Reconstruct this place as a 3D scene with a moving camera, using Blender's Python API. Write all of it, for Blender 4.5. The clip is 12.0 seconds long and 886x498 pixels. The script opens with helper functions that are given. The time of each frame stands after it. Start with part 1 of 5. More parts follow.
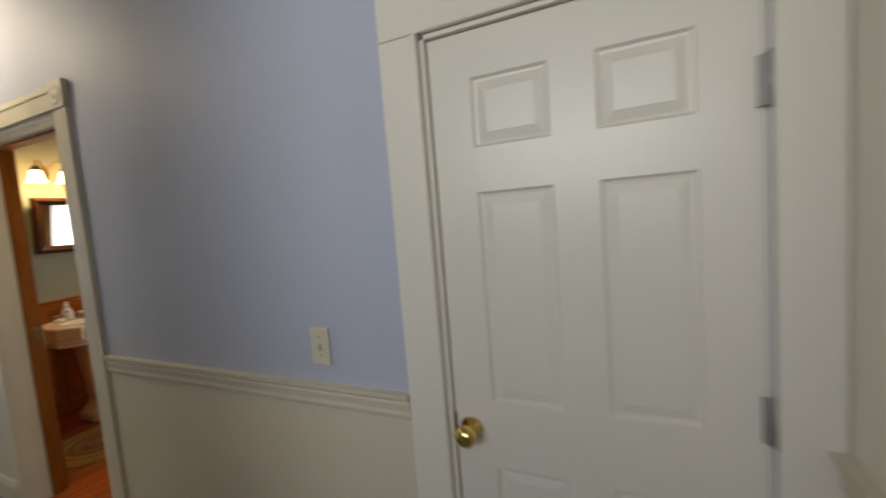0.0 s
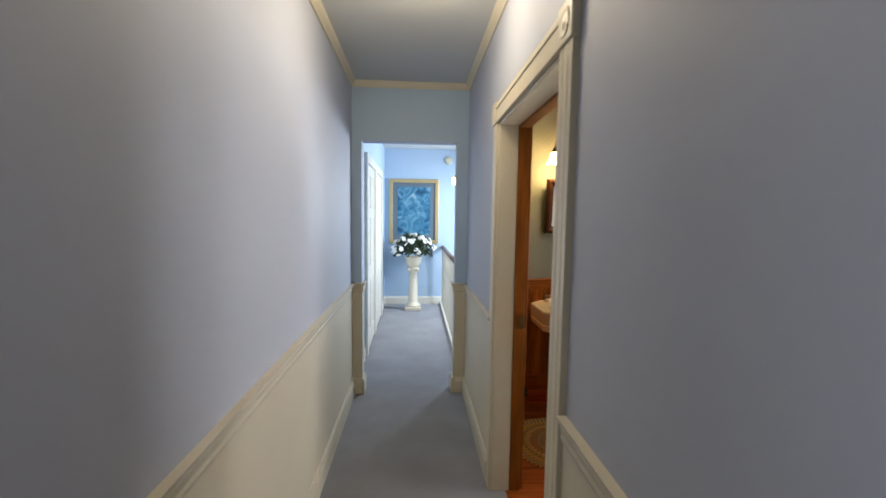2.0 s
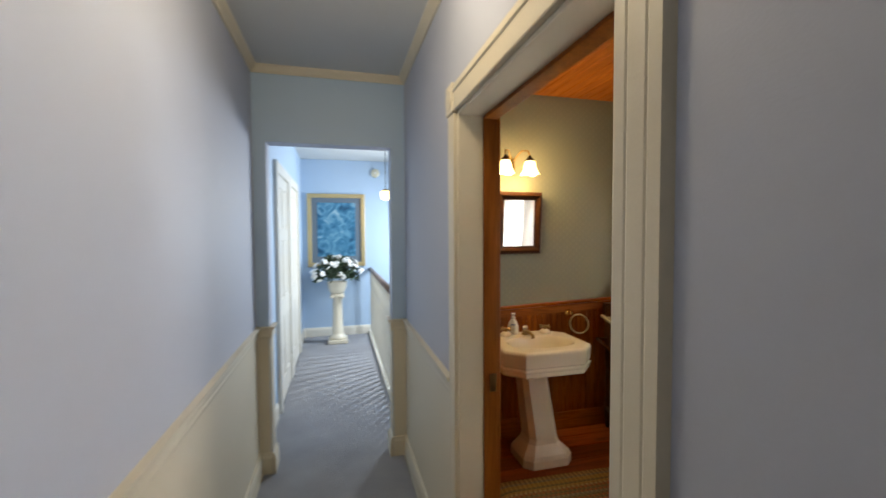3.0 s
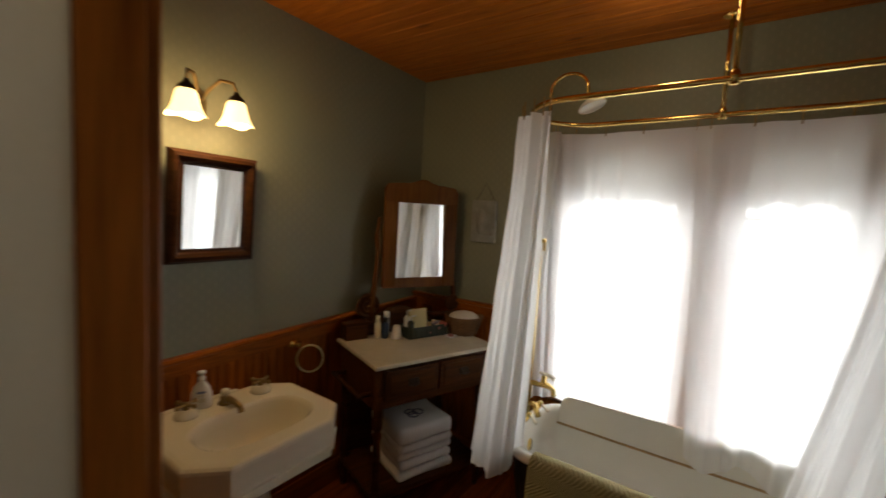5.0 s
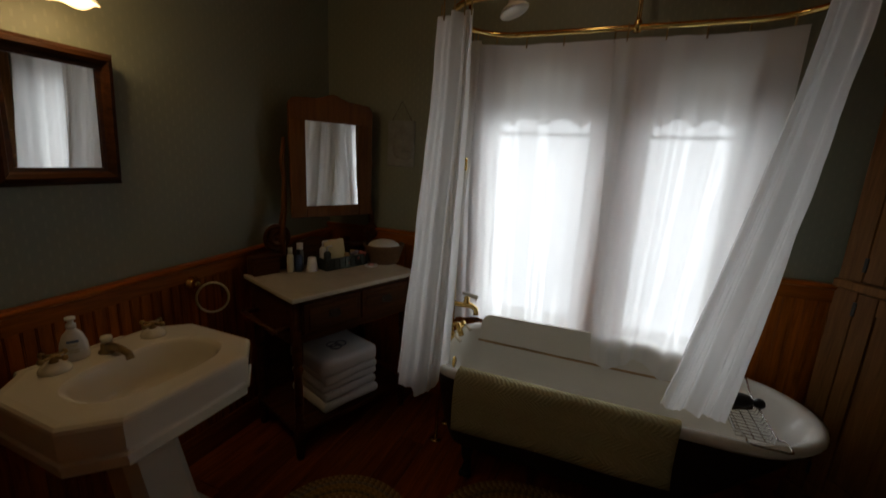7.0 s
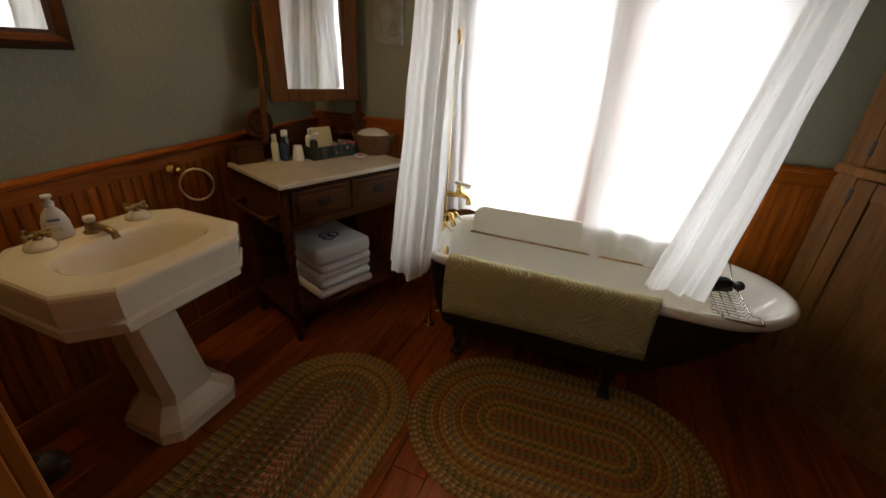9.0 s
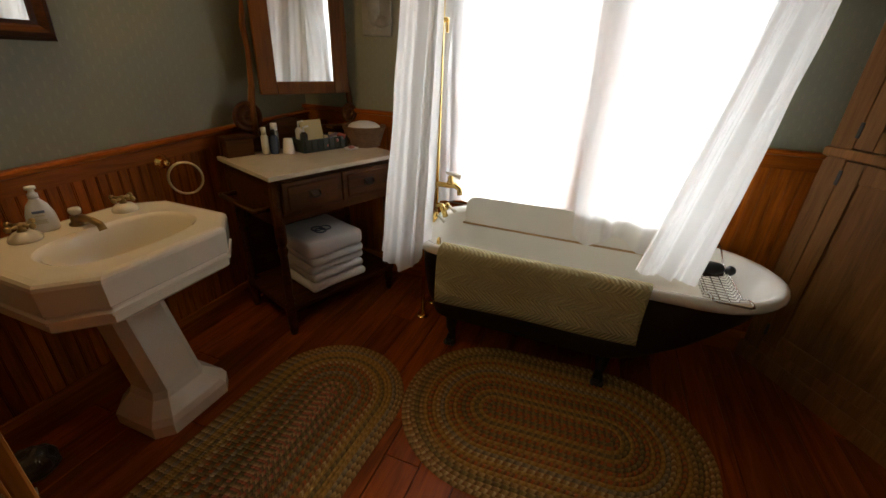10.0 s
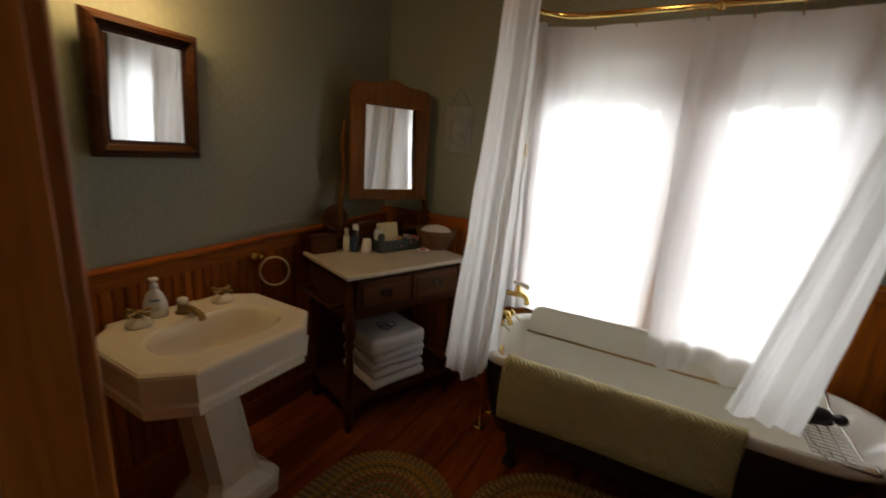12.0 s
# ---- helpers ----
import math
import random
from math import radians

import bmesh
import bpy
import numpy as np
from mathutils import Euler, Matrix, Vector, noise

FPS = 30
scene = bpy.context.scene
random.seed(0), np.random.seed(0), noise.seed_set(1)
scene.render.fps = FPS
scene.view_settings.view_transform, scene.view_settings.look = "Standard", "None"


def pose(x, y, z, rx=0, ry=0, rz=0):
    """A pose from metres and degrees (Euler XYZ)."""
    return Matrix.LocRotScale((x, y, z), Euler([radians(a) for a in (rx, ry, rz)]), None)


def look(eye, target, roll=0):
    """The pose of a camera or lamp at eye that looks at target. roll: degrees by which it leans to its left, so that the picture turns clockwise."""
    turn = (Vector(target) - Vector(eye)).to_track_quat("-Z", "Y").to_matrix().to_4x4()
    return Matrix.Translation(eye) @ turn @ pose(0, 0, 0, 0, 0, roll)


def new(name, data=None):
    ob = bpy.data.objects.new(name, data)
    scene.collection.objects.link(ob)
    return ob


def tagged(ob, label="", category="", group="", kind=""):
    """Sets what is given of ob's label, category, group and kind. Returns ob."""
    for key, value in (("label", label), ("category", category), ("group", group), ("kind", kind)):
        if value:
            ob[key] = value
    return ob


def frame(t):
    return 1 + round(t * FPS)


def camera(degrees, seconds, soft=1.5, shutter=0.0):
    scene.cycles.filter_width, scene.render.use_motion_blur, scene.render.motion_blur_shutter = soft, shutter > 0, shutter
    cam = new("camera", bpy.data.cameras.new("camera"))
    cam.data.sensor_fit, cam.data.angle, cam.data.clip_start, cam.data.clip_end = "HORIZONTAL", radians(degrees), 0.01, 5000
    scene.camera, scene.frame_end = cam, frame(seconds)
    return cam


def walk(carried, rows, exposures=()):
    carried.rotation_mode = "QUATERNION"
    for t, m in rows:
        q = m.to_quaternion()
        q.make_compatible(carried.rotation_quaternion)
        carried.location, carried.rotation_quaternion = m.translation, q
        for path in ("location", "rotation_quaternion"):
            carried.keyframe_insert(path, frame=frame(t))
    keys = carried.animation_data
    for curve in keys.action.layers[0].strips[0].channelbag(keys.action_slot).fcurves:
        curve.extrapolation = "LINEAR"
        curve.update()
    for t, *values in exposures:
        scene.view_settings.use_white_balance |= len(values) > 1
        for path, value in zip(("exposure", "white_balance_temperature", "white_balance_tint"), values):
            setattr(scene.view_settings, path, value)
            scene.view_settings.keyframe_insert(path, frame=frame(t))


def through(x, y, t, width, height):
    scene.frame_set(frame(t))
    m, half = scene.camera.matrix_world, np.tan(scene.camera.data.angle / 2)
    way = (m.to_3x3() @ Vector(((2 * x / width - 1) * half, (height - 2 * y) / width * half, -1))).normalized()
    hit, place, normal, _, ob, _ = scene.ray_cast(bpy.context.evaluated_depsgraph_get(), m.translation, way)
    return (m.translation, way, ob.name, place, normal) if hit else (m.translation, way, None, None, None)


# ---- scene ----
cam = camera(95.1, 12.0, shutter=0.5)
PATH = [
    (0, (4.295, -0.917, 1.405), (3.452, 0.89, 1.243), -4.6),
    (0.3, (4.192, -0.761, 1.407), (3.076, 0.891, 1.26), -3.9),
    (0.5, (4.123, -0.674, 1.427), (2.792, 0.811, 1.271), -2.1),
    (1, (3.903, -0.524, 1.449), (2.158, 0.433, 1.241), -1.3),
    (1.5, (3.621, -0.478, 1.485), (1.709, 0.071, 1.259), -1.0),
    (2, (3.337, -0.425, 1.486), (1.346, -0.290, 1.327), 0.8),
    (2.5, (3.029, -0.456, 1.501), (1.039, -0.34, 1.313), 1.7),
    (2.7, (2.897, -0.458, 1.507), (0.917, -0.197, 1.369), 0.8),
    (4.3, (1.944, -0.21, 1.589), (0.386, 1.037, 1.462), 2.9),
    (4.5, (1.81, -0.177, 1.606), (0.406, 1.243, 1.497), 2.0),
    (5, (1.751, -0.021, 1.602), (0.627, 1.625, 1.443), 3.1),
    (5.5, (1.696, 0.025, 1.596), (0.858, 1.838, 1.507), 4.2),
    (6, (1.695, 0.039, 1.563), (0.964, 1.895, 1.426), 2.8),
    (6.5, (1.69, 0.036, 1.518), (0.982, 1.89, 1.267), 2.9),
    (7, (1.687, 0.046, 1.506), (0.961, 1.859, 1.075), 2.9),
    (7.5, (1.693, 0.055, 1.463), (0.962, 1.822, 0.877), 2.9),
    (9.5, (1.719, 0.061, 1.387), (1.107, 1.753, 0.514), 3.4),
    (10, (1.741, 0.06, 1.368), (1.12, 1.755, 0.508), 2.6),
    (10.5, (1.722, 0.054, 1.381), (1.072, 1.757, 0.556), 3.3),
    (11, (1.708, 0.063, 1.406), (1.034, 1.784, 0.643), 3.1),
    (11.5, (1.703, 0.059, 1.434), (0.953, 1.808, 0.82), 3.1),
    (12, (1.66, 0.03, 1.461), (0.735, 1.739, 0.988), 4.2),
]
EXPOSURES = [(0, 0.5, 7000, 10), (0.5, 0.42, 6700, 10), (1.5, 0.7, 6600, 10), (2.7, 0.62, 6850, 10), (4.3, 0.05, 7000, 10), (5.0, -0.8, 6800, 10), (5.5, -1.95, 6600, 10), (6.5, -2.25, 6500, 10), (7.5, -1.75, 6500, 10), (9.5, -0.3, 6700, 10), (11.5, -0.4, 6700, 10), (12, -0.8, 6700, 10)]
walk(cam, [(t, look(eye, target, roll)) for t, eye, target, roll in PATH], EXPOSURES)
BATH_DAY, STAIR_DAY, START_DAY = 32.0, 75.0, 15.0
HALL_LAMP, SCONCE, BATH_LAMP = 4.7, 3.1, 2.0
SHADE_GLOW, DOME_GLOW = 5.0, 12.0

# ---- world, daylight, lamps ----
world = bpy.data.worlds.new("world")
scene.world = world
world.use_nodes = True
wn = world.node_tree
sky = wn.nodes.new("ShaderNodeTexSky")
sky.sky_type, sky.sun_disc = "NISHITA", False
sky.sun_elevation, sky.sun_rotation = radians(38), radians(-35)
wn.links.new(sky.outputs[0], wn.nodes["Background"].inputs[0])
wn.nodes["Background"].inputs[1].default_value = 0.12


def area(name, m, w, h, power, color):
    d = bpy.data.lights.new(name, "AREA")
    d.shape, d.size, d.size_y, d.energy, d.color = "RECTANGLE", w, h, power, color
    ob = new(name, d)
    ob.matrix_world = m
    return ob


def bulb(name, p, power, color, r=0.03):
    d = bpy.data.lights.new(name, "POINT")
    d.energy, d.color, d.shadow_soft_size = power, color, r
    ob = new(name, d)
    ob.location = p
    return ob


DAY = (0.88, 0.94, 1.0)
WARM = (1.0, 0.66, 0.30)
area("daylight_bath_a", look((1.30, 2.41, 1.30), (1.30, 0, 1.15)), 0.50, 1.34, BATH_DAY, DAY).data.spread = radians(88)
area("daylight_bath_b", look((2.008, 2.41, 1.30), (2.008, 0, 1.15)), 0.40, 1.34, BATH_DAY * 0.82, DAY).data.spread = radians(88)
area("daylight_stair", look((-2.6, 1.36, 1.75), (-1.9, -0.6, 0.4)), 0.14, 0.9, STAIR_DAY, (0.74, 0.86, 1.0))
area("daylight_start", look((3.8, -3.3, 2.05), (3.6, 0, 2.75)), 2.0, 0.7, START_DAY, (0.90, 0.94, 1.0)).data.spread = radians(110)
bulb("hall_bulb", (1.62, -0.43, 2.42), HALL_LAMP, (1.0, 0.84, 0.62), 0.09)
bulb("sconce_bulb_a", (0.10, 0.685, 1.935), SCONCE, WARM, 0.03)
bulb("sconce_bulb_b", (0.10, 0.870, 1.935), SCONCE, WARM, 0.03)
bulb("bath_ceiling_bulb", (1.52, 1.70, 2.40), BATH_LAMP, (1.0, 0.8, 0.55), 0.05)
bulb("pendant_bulb", (-2.0, 0.10, 1.95), 2.0, WARM, 0.03)


# ---- materials ----
def nodes_of(name):
    m = bpy.data.materials.new(name)
    m.use_nodes = True
    nt = m.node_tree
    return m, nt, nt.nodes["Principled BSDF"]


def node(nt, kind, **values):
    n = nt.nodes.new(kind)
    for k, v in values.items():
        n.inputs[k].default_value = v
    return n


def coords(nt, scale=(1, 1, 1), rot=(0, 0, 0)):
    tc = nt.nodes.new("ShaderNodeTexCoord")
    mp = nt.nodes.new("ShaderNodeMapping")
    mp.inputs["Scale"].default_value, mp.inputs["Rotation"].default_value = scale, rot
    nt.links.new(tc.outputs["Object"], mp.inputs[0])
    return mp.outputs[0]


def ramp(nt, fac, stops):
    r = nt.nodes.new("ShaderNodeValToRGB")
    el = r.color_ramp.elements
    while len(el) < len(stops):
        el.new(0.5)
    for e, (p, c) in zip(el, stops):
        e.position, e.color = p, (*c, 1)
    nt.links.new(fac, r.inputs[0])
    return r.outputs[0]


def scaled(c, k):
    return tuple(min(1, v * k) for v in c)


def paint(name, base, rough=0.5, metal=0.0, vary=0.08, grain=60, bump=0.05, big=1.3, per_object=0.0, depth=0.002):
    """Plain surface with broad stains, fine grain and slight relief."""
    m, nt, b = nodes_of(name)
    v = coords(nt)
    n1 = node(nt, "ShaderNodeTexNoise", Scale=big, Detail=5.0)
    n2 = node(nt, "ShaderNodeTexNoise", Scale=grain, Detail=3.0)
    for n in (n1, n2):
        nt.links.new(v, n.inputs["Vector"])
    mix = node(nt, "ShaderNodeMath")
    mix.operation = "MULTIPLY_ADD"
    nt.links.new(n2.outputs[0], mix.inputs[0])
    mix.inputs[1].default_value = 0.35
    nt.links.new(n1.outputs[0], mix.inputs[2])
    c = ramp(nt, mix.outputs[0], [(0.35, scaled(base, 1 - vary)), (0.95, scaled(base, 1 + vary))])
    if per_object:
        oi = nt.nodes.new("ShaderNodeObjectInfo")
        hs = nt.nodes.new("ShaderNodeHueSaturation")
        mr = node(nt, "ShaderNodeMapRange")
        mr.inputs[3].default_value, mr.inputs[4].default_value = 1 - per_object, 1 + per_object
        nt.links.new(oi.outputs["Random"], mr.inputs[0])
        nt.links.new(mr.outputs[0], hs.inputs["Value"])
        nt.links.new(c, hs.inputs["Color"])
        c = hs.outputs[0]
    nt.links.new(c, b.inputs["Base Color"])
    b.inputs["Roughness"].default_value, b.inputs["Metallic"].default_value = rough, metal
    if bump:
        bp = node(nt, "ShaderNodeBump", Strength=bump, Distance=depth)
        nt.links.new(n2.outputs[0], bp.inputs["Height"])
        nt.links.new(bp.outputs[0], b.inputs["Normal"])
    return m


def wood(name, dark, light, rough=0.4, axis="z", per_object=0.25, knots=0.0, scale=1.0):
    """Grain drawn out along one axis, with a tone of its own per board."""
    m, nt, b = nodes_of(name)
    st = {"x": (1.2, 16, 16), "y": (16, 1.2, 16), "z": (16, 16, 1.2)}[axis]
    oi = nt.nodes.new("ShaderNodeObjectInfo")
    tc = nt.nodes.new("ShaderNodeTexCoord")
    ad = nt.nodes.new("ShaderNodeVectorMath")
    sc = nt.nodes.new("ShaderNodeVectorMath")
    sc.operation = "SCALE"
    sc.inputs[0].default_value = (3.1, 5.7, 4.3)
    nt.links.new(oi.outputs["Random"], sc.inputs["Scale"])
    nt.links.new(tc.outputs["Object"], ad.inputs[0])
    nt.links.new(sc.outputs[0], ad.inputs[1])
    mp = nt.nodes.new("ShaderNodeMapping")
    mp.inputs["Scale"].default_value = tuple(a * scale for a in st)
    nt.links.new(ad.outputs[0], mp.inputs[0])
    n1 = node(nt, "ShaderNodeTexNoise", Scale=1.6, Detail=6.0, Roughness=0.62, Distortion=1.2)
    n2 = node(nt, "ShaderNodeTexNoise", Scale=9.0, Detail=4.0)
    for n in (n1, n2):
        nt.links.new(mp.outputs[0], n.inputs["Vector"])
    ma = node(nt, "ShaderNodeMath")
    ma.operation = "MULTIPLY_ADD"
    nt.links.new(n2.outputs[0], ma.inputs[0])
    ma.inputs[1].default_value = 0.35
    nt.links.new(n1.outputs[0], ma.inputs[2])
    c = ramp(nt, ma.outputs[0], [(0.42, dark), (0.86, light)])
    if knots:
        vo = node(nt, "ShaderNodeTexVoronoi", Scale=5.0)
        m2 = nt.nodes.new("ShaderNodeMapping")
        m2.inputs["Scale"].default_value = {"x": (0.4, 1, 1), "y": (1, 0.4, 1), "z": (1, 1, 0.4)}[axis]
        nt.links.new(ad.outputs[0], m2.inputs[0])
        nt.links.new(m2.outputs[0], vo.inputs["Vector"])
        kr = ramp(nt, vo.outputs[0], [(0.04, (0.12, 0.09, 0.07)), (0.13, (1, 1, 1))])
        mx = nt.nodes.new("ShaderNodeMix")
        mx.data_type, mx.blend_type = "RGBA", "MULTIPLY"
        mx.inputs[0].default_value = knots
        nt.links.new(c, mx.inputs[6])
        nt.links.new(kr, mx.inputs[7])
        c = mx.outputs[2]
    hs = nt.nodes.new("ShaderNodeHueSaturation")
    mr = node(nt, "ShaderNodeMapRange")
    mr.inputs[3].default_value, mr.inputs[4].default_value = 1 - per_object, 1 + per_object
    nt.links.new(oi.outputs["Random"], mr.inputs[0])
    nt.links.new(mr.outputs[0], hs.inputs["Value"])
    nt.links.new(c, hs.inputs["Color"])
    nt.links.new(hs.outputs[0], b.inputs["Base Color"])
    b.inputs["Roughness"].default_value = rough
    b.inputs["Specular IOR Level"].default_value = 0.14
    bp = node(nt, "ShaderNodeBump", Strength=0.12, Distance=0.002)
    nt.links.new(ma.outputs[0], bp.inputs["Height"])
    nt.links.new(bp.outputs[0], b.inputs["Normal"])
    return m


def wallpaper(name, base, fleck):
    """Papered wall with small upright flecks in staggered rows."""
    m, nt, b = nodes_of(name)
    v = coords(nt)
    sx = nt.nodes.new("ShaderNodeSeparateXYZ")
    nt.links.new(v, sx.inputs[0])

    def op(kind, a, c=None, d=None):
        q = nt.nodes.new("ShaderNodeMath")
        q.operation = kind
        for i, s in enumerate((a, c, d)):
            if s is None:
                continue
            if isinstance(s, (int, float)):
                q.inputs[i].default_value = s
            else:
                nt.links.new(s, q.inputs[i])
        return q.outputs[0]

    across = op("MULTIPLY", op("ADD", sx.outputs[0], sx.outputs[1]), 36.0)
    col = op("FLOOR", across)
    up = op("ADD", op("MULTIPLY", sx.outputs[2], 20.0), op("MULTIPLY", op("MODULO", col, 2.0), 0.5))
    fx = op("ABSOLUTE", op("SUBTRACT", op("FRACT", across), 0.5))
    fz = op("ABSOLUTE", op("SUBTRACT", op("FRACT", up), 0.5))
    inside = op("MULTIPLY", op("LESS_THAN", fx, 0.14), op("LESS_THAN", fz, 0.22))
    no = node(nt, "ShaderNodeTexNoise", Scale=1.4, Detail=5.0)
    nt.links.new(v, no.inputs["Vector"])
    c = ramp(nt, no.outputs[0], [(0.3, scaled(base, 0.92)), (0.75, scaled(base, 1.06))])
    mx = nt.nodes.new("ShaderNodeMix")
    mx.data_type = "RGBA"
    nt.links.new(inside, mx.inputs[0])
    nt.links.new(c, mx.inputs[6])
    mx.inputs[7].default_value = (*fleck, 1)
    nt.links.new(mx.outputs[2], b.inputs["Base Color"])
    b.inputs["Roughness"].default_value = 0.55
    bp = node(nt, "ShaderNodeBump", Strength=0.2, Distance=0.001)
    nt.links.new(inside, bp.inputs["Height"])
    nt.links.new(bp.outputs[0], b.inputs["Normal"])
    return m


def cloth(name, base, through=0.5, weave=500, gaps=0.0):
    """Woven cloth; through: the share of light that shines through it; gaps: the open share of the weave."""
    m, nt, b = nodes_of(name)
    v = coords(nt)
    n2 = node(nt, "ShaderNodeTexNoise", Scale=weave, Detail=2.0)
    n1 = node(nt, "ShaderNodeTexNoise", Scale=3.0, Detail=4.0)
    nt.links.new(v, n1.inputs["Vector"])
    nt.links.new(v, n2.inputs["Vector"])
    c = ramp(nt, n1.outputs[0], [(0.3, scaled(base, 0.95)), (0.7, base)])
    nt.links.new(c, b.inputs["Base Color"])
    b.inputs["Roughness"].default_value = 0.9
    b.inputs["Specular IOR Level"].default_value = 0.1
    bp = node(nt, "ShaderNodeBump", Strength=0.25, Distance=0.001)
    nt.links.new(n2.outputs[0], bp.inputs["Height"])
    nt.links.new(bp.outputs[0], b.inputs["Normal"])
    if through:
        tr = nt.nodes.new("ShaderNodeBsdfTranslucent")
        nt.links.new(c, tr.inputs[0])
        mx = nt.nodes.new("ShaderNodeMixShader")
        mx.inputs[0].default_value = through
        nt.links.new(b.outputs[0], mx.inputs[1])
        nt.links.new(tr.outputs[0], mx.inputs[2])
        last = mx
        if gaps:
            tp_ = nt.nodes.new("ShaderNodeBsdfTransparent")
            last = nt.nodes.new("ShaderNodeMixShader")
            last.inputs[0].default_value = gaps
            nt.links.new(mx.outputs[0], last.inputs[1])
            nt.links.new(tp_.outputs[0], last.inputs[2])
        nt.links.new(last.outputs[0], nt.nodes["Material Output"].inputs[0])
    return m


def glow(name, color, strength):
    m, nt, b = nodes_of(name)
    b.inputs["Base Color"].default_value = (0.85, 0.8, 0.7, 1)
    b.inputs["Emission Color"].default_value = (*color, 1)
    b.inputs["Emission Strength"].default_value = strength
    b.inputs["Roughness"].default_value = 0.3
    return m


def braid(name, a, c, d):
    """Plaited yarn: slanting strands of two colours that meet in the middle, with odd strands of a third."""
    a, c, d = (tuple(0.85 * v + 0.15 * w for v, w in zip(q, (0.27, 0.165, 0.06))) for q in (a, c, d))
    m, nt, b = nodes_of(name)
    uv = nt.nodes.new("ShaderNodeUVMap")
    sx = nt.nodes.new("ShaderNodeSeparateXYZ")
    nt.links.new(uv.outputs[0], sx.inputs[0])

    def op(kind, p, q=None):
        z = nt.nodes.new("ShaderNodeMath")
        z.operation = kind
        for i, s in enumerate((p, q)):
            if isinstance(s, (int, float)):
                z.inputs[i].default_value = s
            elif s is not None:
                nt.links.new(s, z.inputs[i])
        return z.outputs[0]

    slant = op("ADD", sx.outputs[0], op("MULTIPLY", op("ABSOLUTE", op("SUBTRACT", sx.outputs[1], 0.5)), 1.3))
    fr = op("FRACT", slant)
    which = op("FRACT", op("MULTIPLY", op("FLOOR", slant), 0.3333))
    col = ramp(nt, which, [(0.0, a), (0.3, a), (0.34, c), (0.62, c), (0.68, d)])
    for e in nt.nodes:
        if e.type == "VALTORGB":
            e.color_ramp.interpolation = "CONSTANT"
    nt.links.new(col, b.inputs["Base Color"])
    b.inputs["Roughness"].default_value = 0.95
    b.inputs["Specular IOR Level"].default_value = 0.1
    hgt = op("SINE", op("MULTIPLY", fr, 3.1416))
    bp = node(nt, "ShaderNodeBump", Strength=0.45, Distance=0.003)
    nt.links.new(hgt, bp.inputs["Height"])
    nt.links.new(bp.outputs[0], b.inputs["Normal"])
    return m


BLUE = paint("blue_wall_paint", (0.44, 0.47, 0.56), 0.6, vary=0.04, grain=220, bump=0.12, big=0.8)
LANDING_BLUE = paint("landing_wall_paint", (0.42, 0.55, 0.70), 0.5, vary=0.04, grain=220, bump=0.1)
CREAM = paint("cream_paint", (0.64, 0.58, 0.455), 0.4, vary=0.05, grain=150, bump=0.08)
WHITE = paint("white_gloss_paint", (0.74, 0.70, 0.61), 0.32, vary=0.04, grain=120, bump=0.06)
CEIL = paint("ceiling_paint", (0.62, 0.63, 0.62), 0.8, vary=0.05, grain=160, bump=0.2)
CARPET = paint("grey_carpet", (0.30, 0.30, 0.32), 0.95, vary=0.16, grain=420, bump=0.9, big=3.0, depth=0.006)
PAPER = wallpaper("green_wallpaper", (0.225, 0.225, 0.158), (0.243, 0.241, 0.168))
STAINED = wood("red_stained_pine", (0.115, 0.022, 0.002), (0.37, 0.098, 0.007), 0.42, "z", 0.22, 0.7)
STAINED_Y = wood("red_stained_rail", (0.13, 0.027, 0.002), (0.31, 0.084, 0.007), 0.4, "y", 0.12)
STAINED_X = wood("red_stained_rail_x", (0.13, 0.027, 0.002), (0.31, 0.084, 0.007), 0.4, "x", 0.12)
FLOORWOOD = wood("red_floor_board", (0.10, 0.017, 0.003), (0.30, 0.066, 0.008), 0.38, "y", 0.3, 0.55)
CEILWOOD = wood("ceiling_board", (0.21, 0.055, 0.006), (0.42, 0.13, 0.015), 0.5, "x", 0.1, 0.5)
JAMBWOOD = wood("jamb_pine", (0.15, 0.040, 0.005), (0.27, 0.085, 0.011), 0.42, "z", 0.1)
DARKWOOD = wood("washstand_oak", (0.032, 0.009, 0.002), (0.095, 0.030, 0.005), 0.45, "x", 0.15)
MIRRORWOOD = wood("mirror_oak", (0.075, 0.024, 0.004), (0.17, 0.060, 0.010), 0.42, "z", 0.12)
FRAMEWOOD = wood("dark_frame_walnut", (0.018, 0.007, 0.003), (0.065, 0.022, 0.007), 0.35, "y", 0.1)
HONEY = wood("honey_pine", (0.11, 0.044, 0.011), (0.24, 0.105, 0.028), 0.5, "z", 0.15, 0.35)
HANDRAIL = wood("brown_handrail", (0.10, 0.06, 0.04), (0.2, 0.12, 0.08), 0.35, "x", 0.1)
CHINA = paint("white_china", (0.77, 0.70, 0.56), 0.08, vary=0.02, grain=8, bump=0.0)
ENAMEL = paint("white_enamel", (0.78, 0.75, 0.67), 0.10, vary=0.03, grain=10, bump=0.0)
BLACK = paint("black_iron_paint", (0.012, 0.011, 0.011), 0.45, vary=0.2, grain=120, bump=0.2)
BRASS = paint("polished_brass", (0.83, 0.58, 0.20), 0.16, 1.0, vary=0.12, grain=60, bump=0.03, big=5)
PALEBRASS = paint("pale_lacquered_brass", (0.86, 0.74, 0.48), 0.3, 1.0, vary=0.08, grain=60, bump=0.02)
OLDBRASS = paint("aged_brass", (0.34, 0.23, 0.10), 0.35, 1.0, vary=0.3, grain=80, bump=0.1, big=9)
